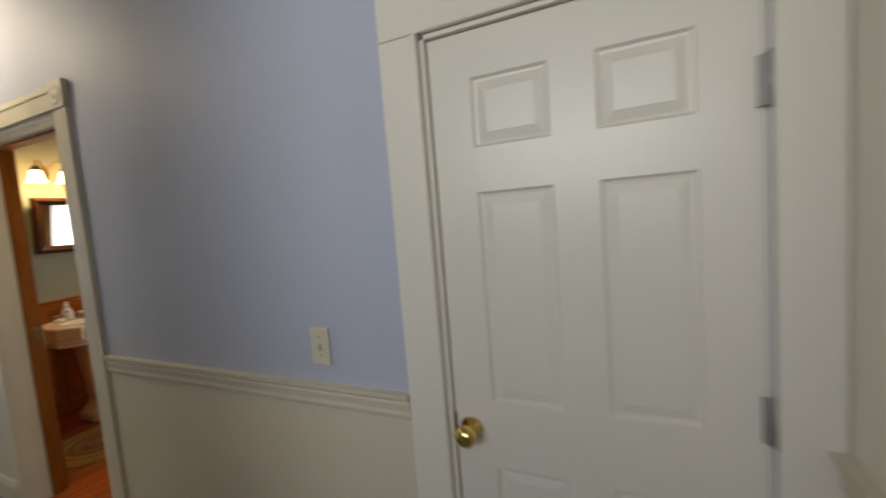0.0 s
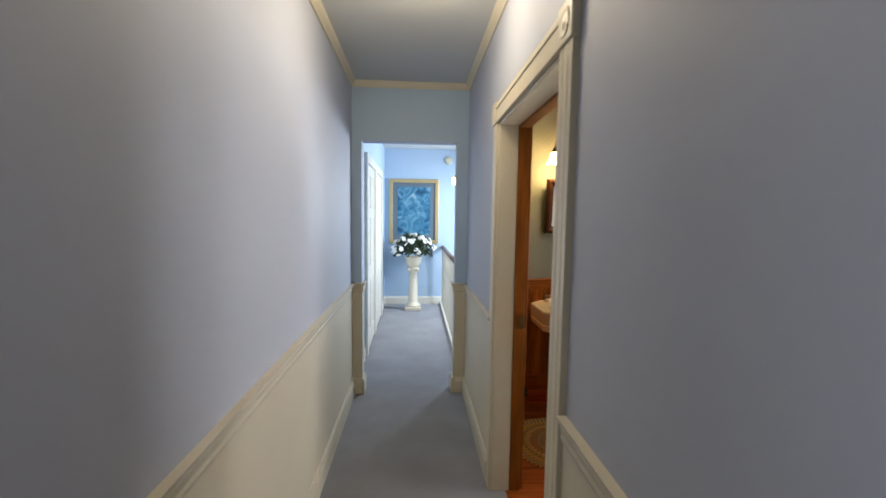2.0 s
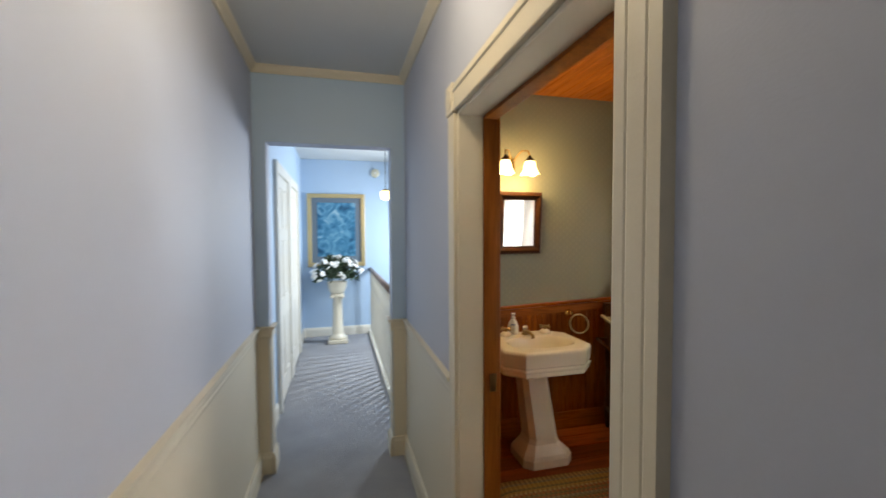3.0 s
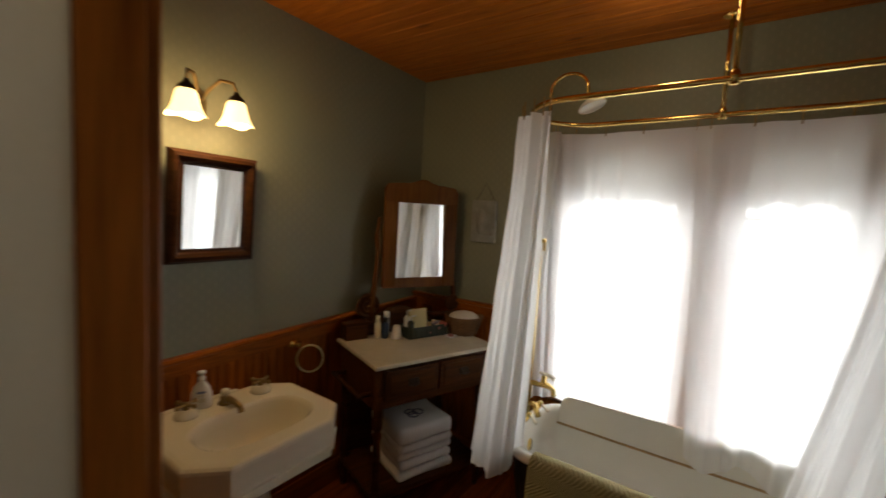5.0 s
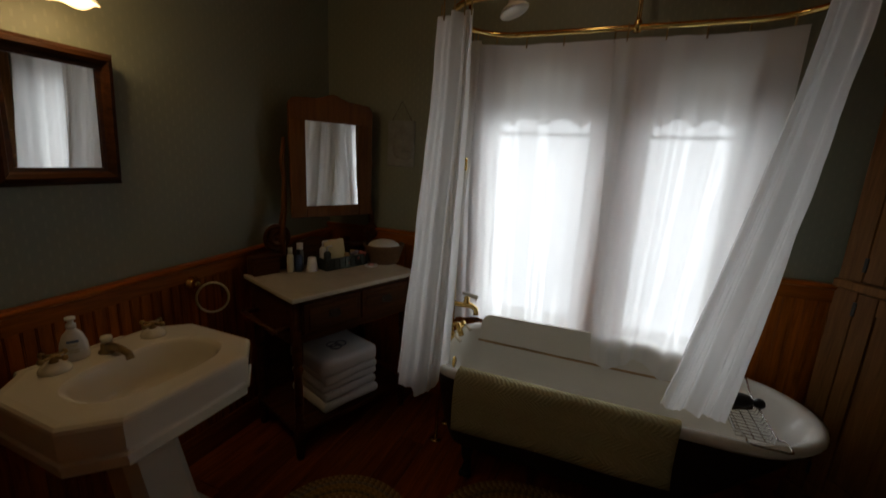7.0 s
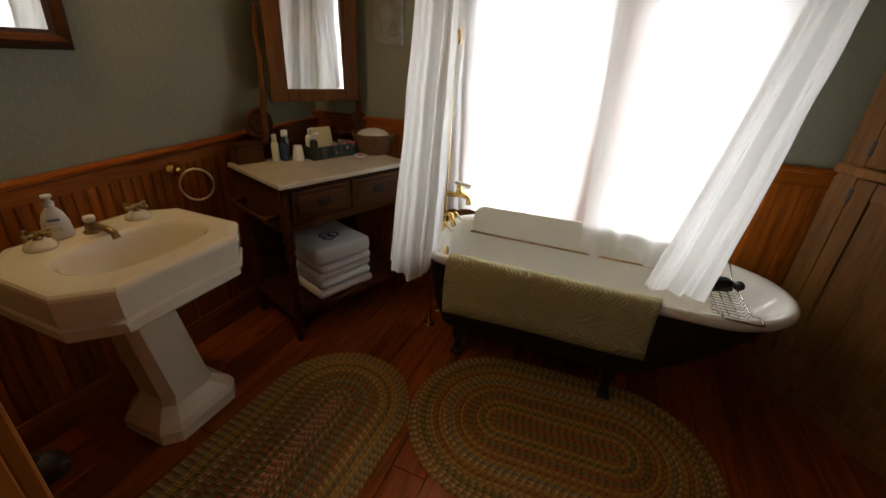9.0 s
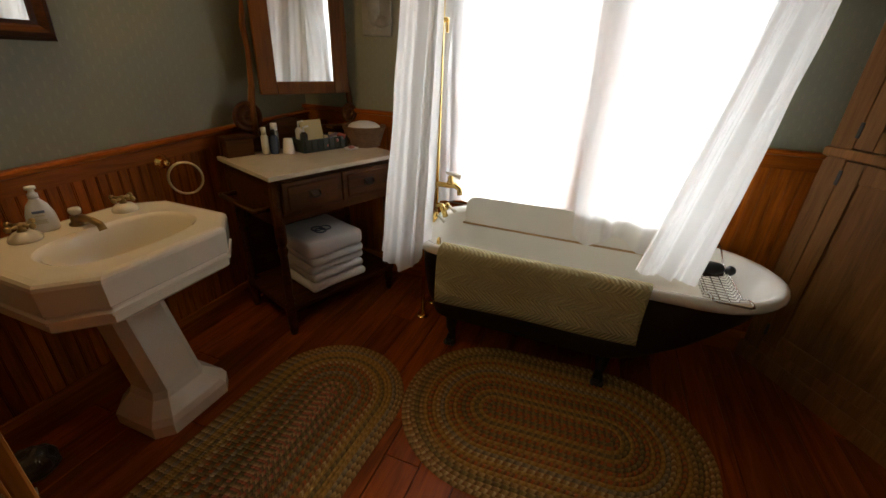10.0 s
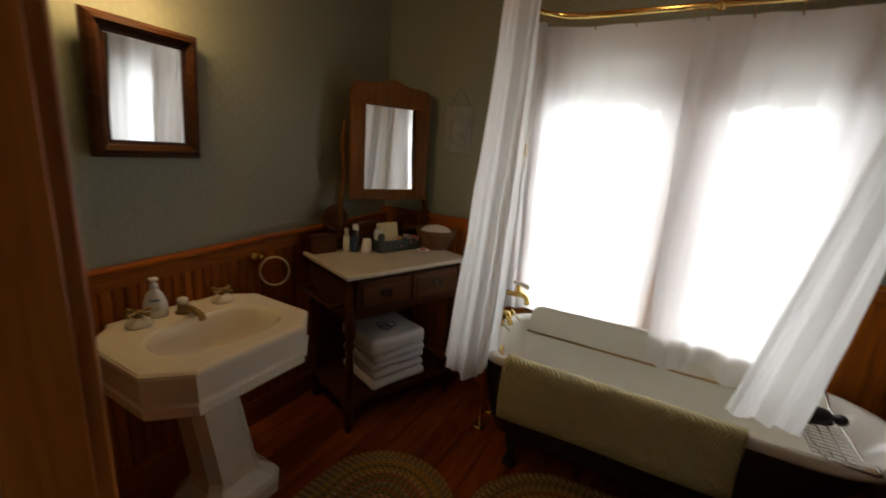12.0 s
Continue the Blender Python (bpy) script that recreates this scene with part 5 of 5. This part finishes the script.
part("spout", tube([(bx - 0.01, 1.94, 0.775), (bx + 0.06, 1.94, 0.775), (bx + 0.10, 1.94, 0.78), (bx + 0.125, 1.94, 0.765), (bx + 0.13, 1.94, 0.735)], [0.014, 0.013, 0.015, 0.013, 0.014], 12), BRASS, sh_)
part("valve", lathe([(0.016, 0), (0.018, 0.012), (0.012, 0.022), (0.016, 0.032), (0.008, 0.042), (0.008, 0.052)], 14, (bx + 0.075, 1.94, 0.785)), BRASS, sh_)
part("lever", tube([(bx + 0.05, 1.94, 0.838), (bx + 0.09, 1.93, 0.838), (bx + 0.135, 1.92, 0.832)], [0.006, 0.009, 0.013], 10), CHINA, sh_, "white china lever")
for yy in (1.87, 2.03):
    vv = part("valve", tube([(bx - 0.005, yy, 0.57), (bx + 0.025, yy, 0.625), (bx + 0.04, yy, 0.645)], [0.015, 0.018, 0.012], 12), BRASS, sh_)
    part("lever", tube([(bx + 0.035, yy, 0.64), (bx + 0.085, yy - 0.015, 0.612)], [0.006, 0.010], 8), CHINA, vv, "white china lever")
part("pipe_clamp", box(bx - 0.012, bx + 0.026, 1.935, 1.965, 1.50, 1.52, 0.004), BRASS, sh_)
part("diverter", tube([(bx, 1.95, 1.51), (bx + 0.03, 1.93, 1.51), (bx + 0.03, 1.93, 1.46)], 0.006, 8), BRASS, sh_)
for yy in (1.87, 2.03):
    part("supply_pipe", tube([(bx - 0.03, yy, 0.0), (bx - 0.03, yy, 0.5), (bx, yy, 0.58)], 0.0095, 10), BRASS, sh_)
    part("floor_flange", lathe([(0.035, 0), (0.033, 0.006), (0.012, 0.012)], 18, (bx - 0.03, yy, 0.0)), BRASS, sh_)

# ---- shower curtain ring ----
RZ2 = 2.11
RX0, RX1, RY0, RY1 = 0.955, 2.375, 1.655, 2.145
rr = (RY1 - RY0) / 2
ring_pts = [(RX1 - rr + rr * math.cos(radians(a)), (RY0 + RY1) / 2 + rr * math.sin(radians(a)), RZ2) for a in range(-90, 91, 12)]
ring_pts += [(RX0 + rr + rr * math.cos(radians(a)), (RY0 + RY1) / 2 + rr * math.sin(radians(a)), RZ2) for a in range(90, 271, 12)]
cr = thing("curtain_ring", "oval polished brass curtain rail hung from the ceiling", "curtain rail")
part("rail", tube(ring_pts, 0.0125, 12, True), BRASS, cr)
for p_ in ((1.74, RY0), (1.707, RY1), (RX1, 1.90), (RX0, 1.90)):
    if p_[0] == RX0:
        part("brace", tube([(RX0, 1.90, RZ2), (bx, 1.95, RZ2 + 0.01)], 0.008, 8), BRASS, cr)
        continue
    sr = part("strut", tube([(p_[0], p_[1], RZ2 + 0.005), (p_[0], p_[1], HB)], 0.0095, 10), BRASS, cr)
    part("tee", lathe([(0.016, -0.02), (0.017, 0.02), (0.012, 0.03)], 12, (p_[0], p_[1], RZ2)), BRASS, sr)
    part("flange", lathe([(0.014, -0.012), (0.035, -0.006), (0.036, 0.0)], 18, (p_[0], p_[1], HB)), BRASS, sr)


def along(points, s):
    """The point at the share s of a polyline's length, rounded at its corners."""
    n = len(points) - 1
    f_ = min(max(s, 0), 1) * n
    i = min(int(f_), n - 1)
    t = f_ - i
    p0, p1, p2, p3 = (Vector(points[max(0, min(n, i + k))]) for k in (-1, 0, 1, 2))
    return 0.5 * ((2 * p1) + (p2 - p0) * t + (2 * p0 - 5 * p1 + 4 * p2 - p3) * t * t + (3 * p1 - p0 - 3 * p2 + p3) * t ** 3)


def curtain(label, top, bottom, folds, amp0, amp1, seed, nu=150, nv=44, hem=0.02):
    c_ = thing("shower_curtain", label, "curtain")
    r_ = random.Random(seed)
    ph = [r_.uniform(0, 6.28) for _ in range(4)]
    grid = []
    for j in range(nv + 1):
        v = j / nv
        row = []
        for i in range(nu + 1):
            s = i / nu
            a, b_ = along(top, s), along(bottom, s)
            tang = (along(top, s + 0.01) - along(top, s - 0.01)).lerp(along(bottom, s + 0.01) - along(bottom, s - 0.01), v)
            tang.z = 0
            nrm = Vector((tang.y, -tang.x, 0)).normalized()
            ss = s + 0.018 * math.sin(5.1 * s + ph[2] + 1.3 * v)
            w_ = math.sin(2 * math.pi * folds * ss + ph[0]) + 0.45 * math.sin(2 * math.pi * folds * 1.63 * ss + ph[1] + 0.7 * v) + 0.2 * math.sin(2 * math.pi * folds * 3.1 * ss + ph[3])
            sag = v ** 1.25
            p_ = a.lerp(b_, sag)
            p_.z = a.z + (b_.z - a.z) * v
            p_ += nrm * w_ * (amp0 + (amp1 - amp0) * v)
            p_ += nrm * 0.006 * noise.noise(Vector((s * 9 + seed, v * 7, 0)))
            row.append(tuple(p_))
        grid.append(row)
    part("cloth", loft(grid, closed=False), SHEER, c_)
    n_h = max(3, int(folds * 1.3))
    for k in range(n_h):
        p_ = along(top, (k + 0.5) / n_h)
        part("hook", tube([(p_.x, p_.y, p_.z - 0.015), (p_.x, p_.y, RZ2 + 0.017)], 0.0035, 6), OLDBRASS, c_, "small brass curtain hook")
    return c_


yb = RY1
curtain("sheer white cotton shower curtain drawn across the windows", [(0.957, yb - 0.2, 2.065), (0.985, yb - 0.08, 2.065), (1.15, yb, 2.065), (1.4, yb, 2.065), (1.70, yb, 2.065)], [(0.95, 2.06, 0.615), (0.985, 2.17, 0.615), (1.17, 2.19, 0.615), (1.42, 2.19, 0.615), (1.69, 2.19, 0.615)], 5, 0.005, 0.009, 2)
curtain("sheer white cotton shower curtain with its hem inside the bath", [(1.62, yb - 0.012, 2.065), (1.85, yb - 0.005, 2.065), (2.1, yb, 2.065), (2.30, yb - 0.06, 2.065)], [(1.695, 2.095, 0.56), (1.76, 2.09, 0.528), (1.84, 2.095, 0.545), (1.885, 2.10, 0.595), (1.95, 2.10, 0.575), (2.03, 2.09, 0.528), (2.14, 2.06, 0.55), (2.25, 2.0, 0.56)], 4, 0.005, 0.011, 5)
curtain("gathered white cotton curtain hanging outside the bath's tap end", [(1.03, 2.08, 2.065), (0.94, 1.95, 2.065), (0.935, 1.80, 2.065), (0.98, 1.69, 2.065), (1.075, 1.65, 2.065), (1.12, 1.655, 2.065)], [(0.955, 1.99, 0.56), (0.92, 1.85, 0.52), (0.865, 1.68, 0.50), (0.92, 1.545, 0.495), (1.05, 1.535, 0.49), (1.10, 1.62, 0.635)], 7, 0.018, 0.017, 8)
curtain("gathered white cotton curtain swept into the bath", [(2.365, 1.98, 2.065), (2.375, 1.86, 2.065), (2.32, 1.73, 2.065), (2.22, 1.665, 2.065)], [(2.22, 1.95, 0.50), (2.20, 1.78, 0.56), (2.12, 1.685, 0.615), (1.97, 1.675, 0.62)], 6, 0.010, 0.017, 11)

spl = thing("splash_board", "cream splash board standing inside the bath against its wall", "splash board")
rc = [(1.11, 0.515), (2.12, 0.515)] + [(2.06 + 0.06 * math.cos(radians(q)), 0.625 + 0.06 * math.sin(radians(q))) for q in range(0, 91, 15)] + [(1.17 + 0.06 * math.cos(radians(q)), 0.612 + 0.06 * math.sin(radians(q))) for q in range(90, 181, 15)]
part("board", moved(prism(rc, 0, 0.012, 0.004), Matrix.Translation((0, 2.143, 0)) @ pose(0, 0, 0, 90)), ENAMEL, spl)
part("seal", tube([(1.10, 2.128, 0.515), (1.6, 2.128, 0.513), (2.12, 2.128, 0.515)], 0.006, 8), paint("yellowed_sealant", (0.42, 0.25, 0.10), 0.5, vary=0.25, grain=40, big=9), spl, "yellowed sealant bead")

# bath mat over the rim
bmt = thing("bath_mat", "sage green chevron cotton mat hung over the rim", "bath mat")
prof = [(1.668, 0.50), (1.652, 0.56), (1.645, 0.60), (1.622, 0.613), (1.598, 0.612), (1.578, 0.600), (1.568, 0.575), (1.566, 0.52), (1.564, 0.45), (1.560, 0.38), (1.557, 0.335)]
bm = bmesh.new()
NX = 44
front = []
for k in range(NX + 1):
    x_ = 1.165 + (2.03 - 1.165) * k / NX
    row = []
    for j, (y_, z_) in enumerate(prof):
        w_ = 0.004 * math.sin(9 * k / NX + 0.4 * j) * (j / 10)
        row.append((x_ + 0.006 * math.sin(j * 0.6), y_ - 0.003 + w_, z_ + (0.02 * k / NX if j > 8 else 0)))
    front.append(row)
sheet = loft(front, closed=False)
bmesh.ops.recalc_face_normals(sheet, faces=sheet.faces)
bmesh.ops.solidify(sheet, geom=list(sheet.faces), thickness=0.007)
part("cloth", smooth(sheet), CHEVRON, bmt)

# wire caddy on the far end of the bath
cy2 = thing("bath_caddy", "wire bath caddy resting on the bath rim", "bath caddy")
for x_ in (2.235, 2.365):
    part("rail", tube([(x_, 1.60, 0.604), (x_, 1.62, 0.607), (x_, 1.66, 0.60), (x_, 1.72, 0.57), (x_, 2.06, 0.57), (x_, 2.13, 0.60), (x_, 2.19, 0.607)], 0.004, 8), CHROME, cy2)
part("end_loop", tube([(2.235, 1.60, 0.604), (2.25, 1.588, 0.605), (2.35, 1.588, 0.605), (2.365, 1.60, 0.604)], 0.004, 8), CHROME, cy2)
for k in range(14):
    yy = 1.73 + 0.024 * k
    part("cross_wire", tube([(2.235, yy, 0.57), (2.24, yy, 0.545), (2.36, yy, 0.545), (2.365, yy, 0.57)], 0.0022, 6), CHROME, cy2)
for x_ in (2.265, 2.30, 2.335):
    part("long_wire", tube([(x_, 1.73, 0.545), (x_, 2.05, 0.545)], 0.0022, 6), CHROME, cy2)
br = thing("bath_brush", "black rubber bath brush lying in the caddy", "brush", pose(2.30, 1.96, 0.549, 0, 0, 25))
part("head", ball((0, 0, 0.028), 0.05, 1.2, 0.8, 0.55), BLACK, br)
part("handle", ball((0.065, -0.03, 0.03), 0.022, 1, 1, 1), BLACK, br)
part("bristles", box(-0.045, 0.045, -0.03, 0.03, 0.0, 0.02, 0.004), DARKIRON, br)

# corner cupboard
CA, CB = Vector((2.66, YN - 0.02)), Vector((XE - 0.02, 1.47))
cu = (CB - CA).normalized()
cb_m = Matrix.Translation((CA.x, CA.y, 0)) @ pose(0, 0, 0, 0, 0, math.degrees(math.atan2(cu.y, cu.x)))
cb = thing("corner_cupboard", "tall honey pine corner cupboard with two panelled doors", "cupboard", cb_m)
Lc = (CB - CA).length
part("face_stile", box(0, 0.085, -0.022, 0, 0, 1.90, 0.004), HONEY, cb)
part("face_stile", box(Lc - 0.085, Lc, -0.022, 0, 0, 1.90, 0.004), HONEY, cb)
part("base_rail", box(0.085, Lc - 0.085, -0.022, 0, 0.0, 0.14, 0.003), HONEY, cb)
part("base_moulding", box(-0.005, Lc + 0.0, -0.04, -0.022, 0, 0.09, 0.008), HONEY, cb)
part("waist_rail", box(-0.005, Lc, -0.04, 0.0, 1.055, 1.095, 0.008), HONEY, cb)
part("top_rail", box(0.085, Lc - 0.085, -0.022, 0, 1.82, 1.90, 0.003), HONEY, cb)
part("cornice", box(-0.01, Lc, -0.055, 0.0, 1.90, 1.945, 0.012), HONEY, cb)
part("back_body", box(0.0, Lc, 0.003, 0.02, 0, 1.90), HONEY, cb)
part("side_panel", box(0.0, 0.02, 0.02, 0.10, 0, 1.90), HONEY, cb)
for z0_, z1_ in ((0.145, 1.05), (1.10, 1.815)):
    dd = part("door", box(0.09, 0.16, -0.026, -0.002, z0_, z1_, 0.003), HONEY, cb)
    part("door_stile", box(Lc - 0.16, Lc - 0.09, -0.026, -0.002, z0_, z1_, 0.003), HONEY, dd)
    for a, c in ((z0_, z0_ + 0.075), (z1_ - 0.075, z1_)):
        part("door_rail", box(0.161, Lc - 0.161, -0.026, -0.002, a, c, 0.003), HONEY, dd)
    part("door_panel", box(0.155, Lc - 0.155, -0.014, -0.004, z0_ + 0.07, z1_ - 0.07, 0.002), HONEY, dd)
    for zz in (z0_ + 0.07, z1_ - 0.07):
        part("hinge", box(0.082, 0.095, -0.030, -0.0225, zz - 0.03, zz + 0.03, 0.001), BLACK, dd, "black iron hinge")
    part("knob", moved(lathe([(0.008, 0), (0.007, 0.012), (0.014, 0.02), (0.012, 0.028), (0, 0.03)], 14), Matrix.Translation((Lc - 0.125, -0.026, (z0_ + z1_) / 2)) @ pose(0, 0, 0, 90)), OLDBRASS, dd)

# crumpled liner bag beside the door
bg = thing("waste_bag", "crumpled clear plastic bag on the floor by the door", "bag", pose(0.16, 0.44, 0.0))
bm = ball((0, 0, 0.06), 0.065, 1, 1, 0.9, 20)
bmesh.ops.subdivide_edges(bm, edges=list(bm.edges), cuts=1, use_grid_fill=True)
for v in bm.verts:
    v.co += v.co.normalized() * 0.022 * noise.noise(v.co * 28)
    v.co.z = max(v.co.z, 0.002)
part("film", smooth(bm, False), paint("dull_clear_film", (0.06, 0.05, 0.035), 0.35, vary=0.2), bg)
st2 = thing("door_stop", "white rubber tipped spring door stop on the skirting", "door stop")
part("spring", tube([(0.30, 0.36, 0.03), (0.36, 0.37, 0.02)], 0.006, 8), CHROME, st2)
part("tip", tube([(0.25, 0.395, 0.05), (0.285, 0.375, 0.032), (0.32, 0.368, 0.026), (0.35, 0.37, 0.02)], [0.004, 0.007, 0.008, 0.004], 8), WHITEPLASTIC, st2)

# ---- braided rugs ----
PAL = {
    "tan": braid("braid_tan", (0.273, 0.152, 0.048), (0.382, 0.234, 0.086), (0.164, 0.088, 0.030)),
    "gold": braid("braid_gold", (0.341, 0.182, 0.034), (0.259, 0.135, 0.030), (0.382, 0.222, 0.060)),
    "rust": braid("braid_rust", (0.369, 0.088, 0.022), (0.246, 0.135, 0.038), (0.164, 0.065, 0.022)),
    "green": braid("braid_green", (0.158, 0.117, 0.038), (0.232, 0.158, 0.051), (0.109, 0.070, 0.030)),
    "grey": braid("braid_grey", (0.205, 0.158, 0.090), (0.314, 0.222, 0.112), (0.137, 0.100, 0.056)),
    "rose": braid("braid_rose", (0.423, 0.117, 0.056), (0.191, 0.123, 0.051), (0.478, 0.257, 0.103)),
    "pale": braid("braid_pale", (0.464, 0.316, 0.137), (0.232, 0.105, 0.034), (0.287, 0.164, 0.051)),
}


def braided_rug(label, m, a, b_, order):
    """Oval rug of braids sewn round and round: a, b_ are half its length and width."""
    rg_ = thing("braided_rug", label, "rug", m, group="braided bathroom rugs")
    n = len(order)
    wd = b_ / n
    core = a - b_
    for i, key in enumerate(order):
        r1 = b_ - wd * i
        r0 = max(r1 - wd, 0.0005)
        seg = 40
        ends = []
        for half, cx2, a0 in ((0, core, -90), (1, -core, 90)):
            for k in range(seg // 2 + 1):
                t = radians(a0 + 180 * k / (seg // 2))
                ends.append((cx2, math.cos(t), math.sin(t)))
        verts, faces, uvs = [], [], []
        prof2 = [(0.0, 0.001), (0.12, 0.008), (0.5, 0.0115), (0.88, 0.008), (1.0, 0.001)]
        L = 0.0
        rm = (r0 + r1) / 2
        ring = ends + [ends[0]]
        lens = []
        last = None
        for cx2, cc, ss in ring:
            p_ = (cx2 + rm * cc, rm * ss)
            if last is not None:
                L += math.dist(p_, last)
            last = p_
            lens.append(L)
            for f_, h_ in prof2:
                r_ = r1 + (r0 - r1) * f_
                verts.append((cx2 + r_ * cc, r_ * ss, h_))
        total = max(3, round(L / 0.010 / 3) * 3)
        for k in range(len(ring) - 1):
            for j in range(4):
                q = (k * 5 + j, k * 5 + j + 1, (k + 1) * 5 + j + 1, (k + 1) * 5 + j)
                faces.append(q)
                u0, u1 = lens[k] / L * total, lens[k + 1] / L * total
                uvs += [(u0, prof2[j][0]), (u0, prof2[j + 1][0]), (u1, prof2[j + 1][0]), (u1, prof2[j][0])]
        me = bpy.data.meshes.new("braid")
        me.from_pydata(verts, [], faces)
        lay = me.uv_layers.new(name="UVMap")
        for k, uv_ in enumerate(uvs):
            lay.data[k].uv = uv_
        for p_ in me.polygons:
            p_.use_smooth = True
        me.materials.append(PAL[key])
        ob = new("braid", me)
        ob.parent = rg_
    return rg_


braided_rug("oval braided rug in rose, tan and green before the basin", pose(0.83, 0.84, 0.0005, 0, 0, 88), 0.635, 0.325, ["tan", "tan", "grey", "gold", "gold", "green", "gold", "pale", "rust", "green", "rust", "grey", "green", "rust", "green", "rose", "green", "rose", "rose"])
braided_rug("oval braided rug in gold, rust and green before the bath", pose(1.765, 1.37, 0.0005, 0, 0, 3), 0.63, 0.405, ["tan", "pale", "tan", "green", "tan", "gold", "rust", "gold", "pale", "grey", "gold", "rust", "gold", "rust", "green", "rust", "gold", "green", "gold", "rust", "green", "rust"])

# ---- wood panelling and floor boards ----
CAPZ = 1.045
cap = bmesh.new()
CAPP = [(0, -0.07), (0.024, -0.07), (0.024, -0.012), (0.038, -0.006), (0.04, 0.006), (0.034, 0.014), (0, 0.014)]
join(cap, moulding(CAPP, (XW, 0.17, CAPZ - 0.105), (XW, YN, CAPZ - 0.035), (1, 0)))
structure("trim_cap_west", cap, STAINED_Y, "red-brown moulded cap on the wainscot", "cap rail")
cap = bmesh.new()
join(cap, moulding(CAPP, (XW, YN, CAPZ), (0.94, YN, CAPZ), (0, -1)))
join(cap, moulding(CAPP, (2.32, YN, CAPZ), (XE, YN, CAPZ), (0, -1)))
structure("trim_cap_north", cap, STAINED_X, "red-brown moulded cap on the wainscot", "cap rail")
bs2 = bmesh.new()
join(bs2, moulding(BASE, (XW + 0.016, 0.17, 0), (XW + 0.016, YN, 0), (1, 0)))
structure("baseboard_west", bs2, STAINED_Y, "red-brown wooden skirting board", "baseboard")
bs2 = bmesh.new()
join(bs2, moulding(BASE, (XW, YN - 0.016, 0), (XE, YN - 0.016, 0), (0, -1)))
join(bs2, moulding(BASE, (XW, 0.166, 0), (cas_l - 0.1, 0.166, 0), (0, 1)))
structure("baseboard_north", bs2, STAINED_X, "red-brown wooden skirting board", "baseboard")


def bead_board(w):
    """One tongued board of width w, 1 m high, with a bead at its edge and one in the middle."""
    bm_ = bmesh.new()
    prof3 = [(0, 0), (0.0008, 0.0115), (0.003, 0.0138), (0.006, 0.0112), (0.0075, 0.0135), (w / 2 - 0.004, 0.0135), (w / 2 - 0.0028, 0.0110), (w / 2, 0.0135), (w / 2 + 0.0028, 0.0110), (w / 2 + 0.004, 0.0135), (w - 0.0008, 0.0135), (w, 0)]
    return smooth(loft([[(x_, -d_, z_) for x_, d_ in prof3] for z_ in (0.0, 1.0)]), False)


BW = 0.083
tmp = link("bead_board", bead_board(BW), STAINED)
board_me = tmp.data
bpy.data.objects.remove(tmp)


def wainscot(name, label, origin, angle, length, height, skip=()):
    wt = thing(name, label, "wainscot", kind="structure")
    n = int(length / BW)
    for k in range(n + 1):
        w_ = min(BW, length - k * BW)
        if w_ < 0.01:
            break
        if any(a <= k * BW <= c for a, c in skip):
            continue
        ob = new("board", board_me)
        ob.parent = wt
        ob.matrix_world = Matrix.Translation(origin) @ pose(0, 0, 0, 0, 0, angle) @ Matrix.Translation((k * BW, 0, 0.0)) @ Matrix.Diagonal((w_ / BW, 1, height(k * BW), 1))
    return wt


wainscot("panelling_west", "red-stained beadboard wainscot behind the basin", (XW, 0.17, 0.0), 90, YN - 0.17, lambda s: CAPZ - 0.165 + 0.03 * s)
wainscot("panelling_north", "red-stained beadboard wainscot below the windows", (XW, YN, 0.0), 0, XE - XW, lambda s: 0.56 if 0.92 < s + XW < 2.32 else CAPZ - 0.06)
wainscot("panelling_south", "red-stained beadboard wainscot beside the doorway", (cas_l - 0.1, 0.15, 0.0), 180, cas_l - 0.1 - XW, lambda s: CAPZ - 0.1)

planks = thing("floor", "worn red-brown varnished floor boards in the bathroom", "floor", kind="structure")
rng = random.Random(21)
PW = 0.14
bm = box(0, PW - 0.003, 0, 1, -0.012, 0, 0.0022, seg=1)
tmp = link("plank", bm, FLOORWOOD)
pm = tmp.data
bpy.data.objects.remove(tmp)
x = XW + 0.001
while x < XE:
    w_ = PW if x + PW < XE else XE - x
    cut = rng.uniform(0.5, 1.8)
    for y0_, y1_ in ((0.076, cut), (cut + 0.002, YN)):
        ob = new("plank", pm)
        ob.parent = planks
        ob.matrix_world = Matrix.Translation((x, y0_, rng.uniform(-0.0012, 0))) @ Matrix.Diagonal((w_ / PW, y1_ - y0_, 1, 1))
    x += PW
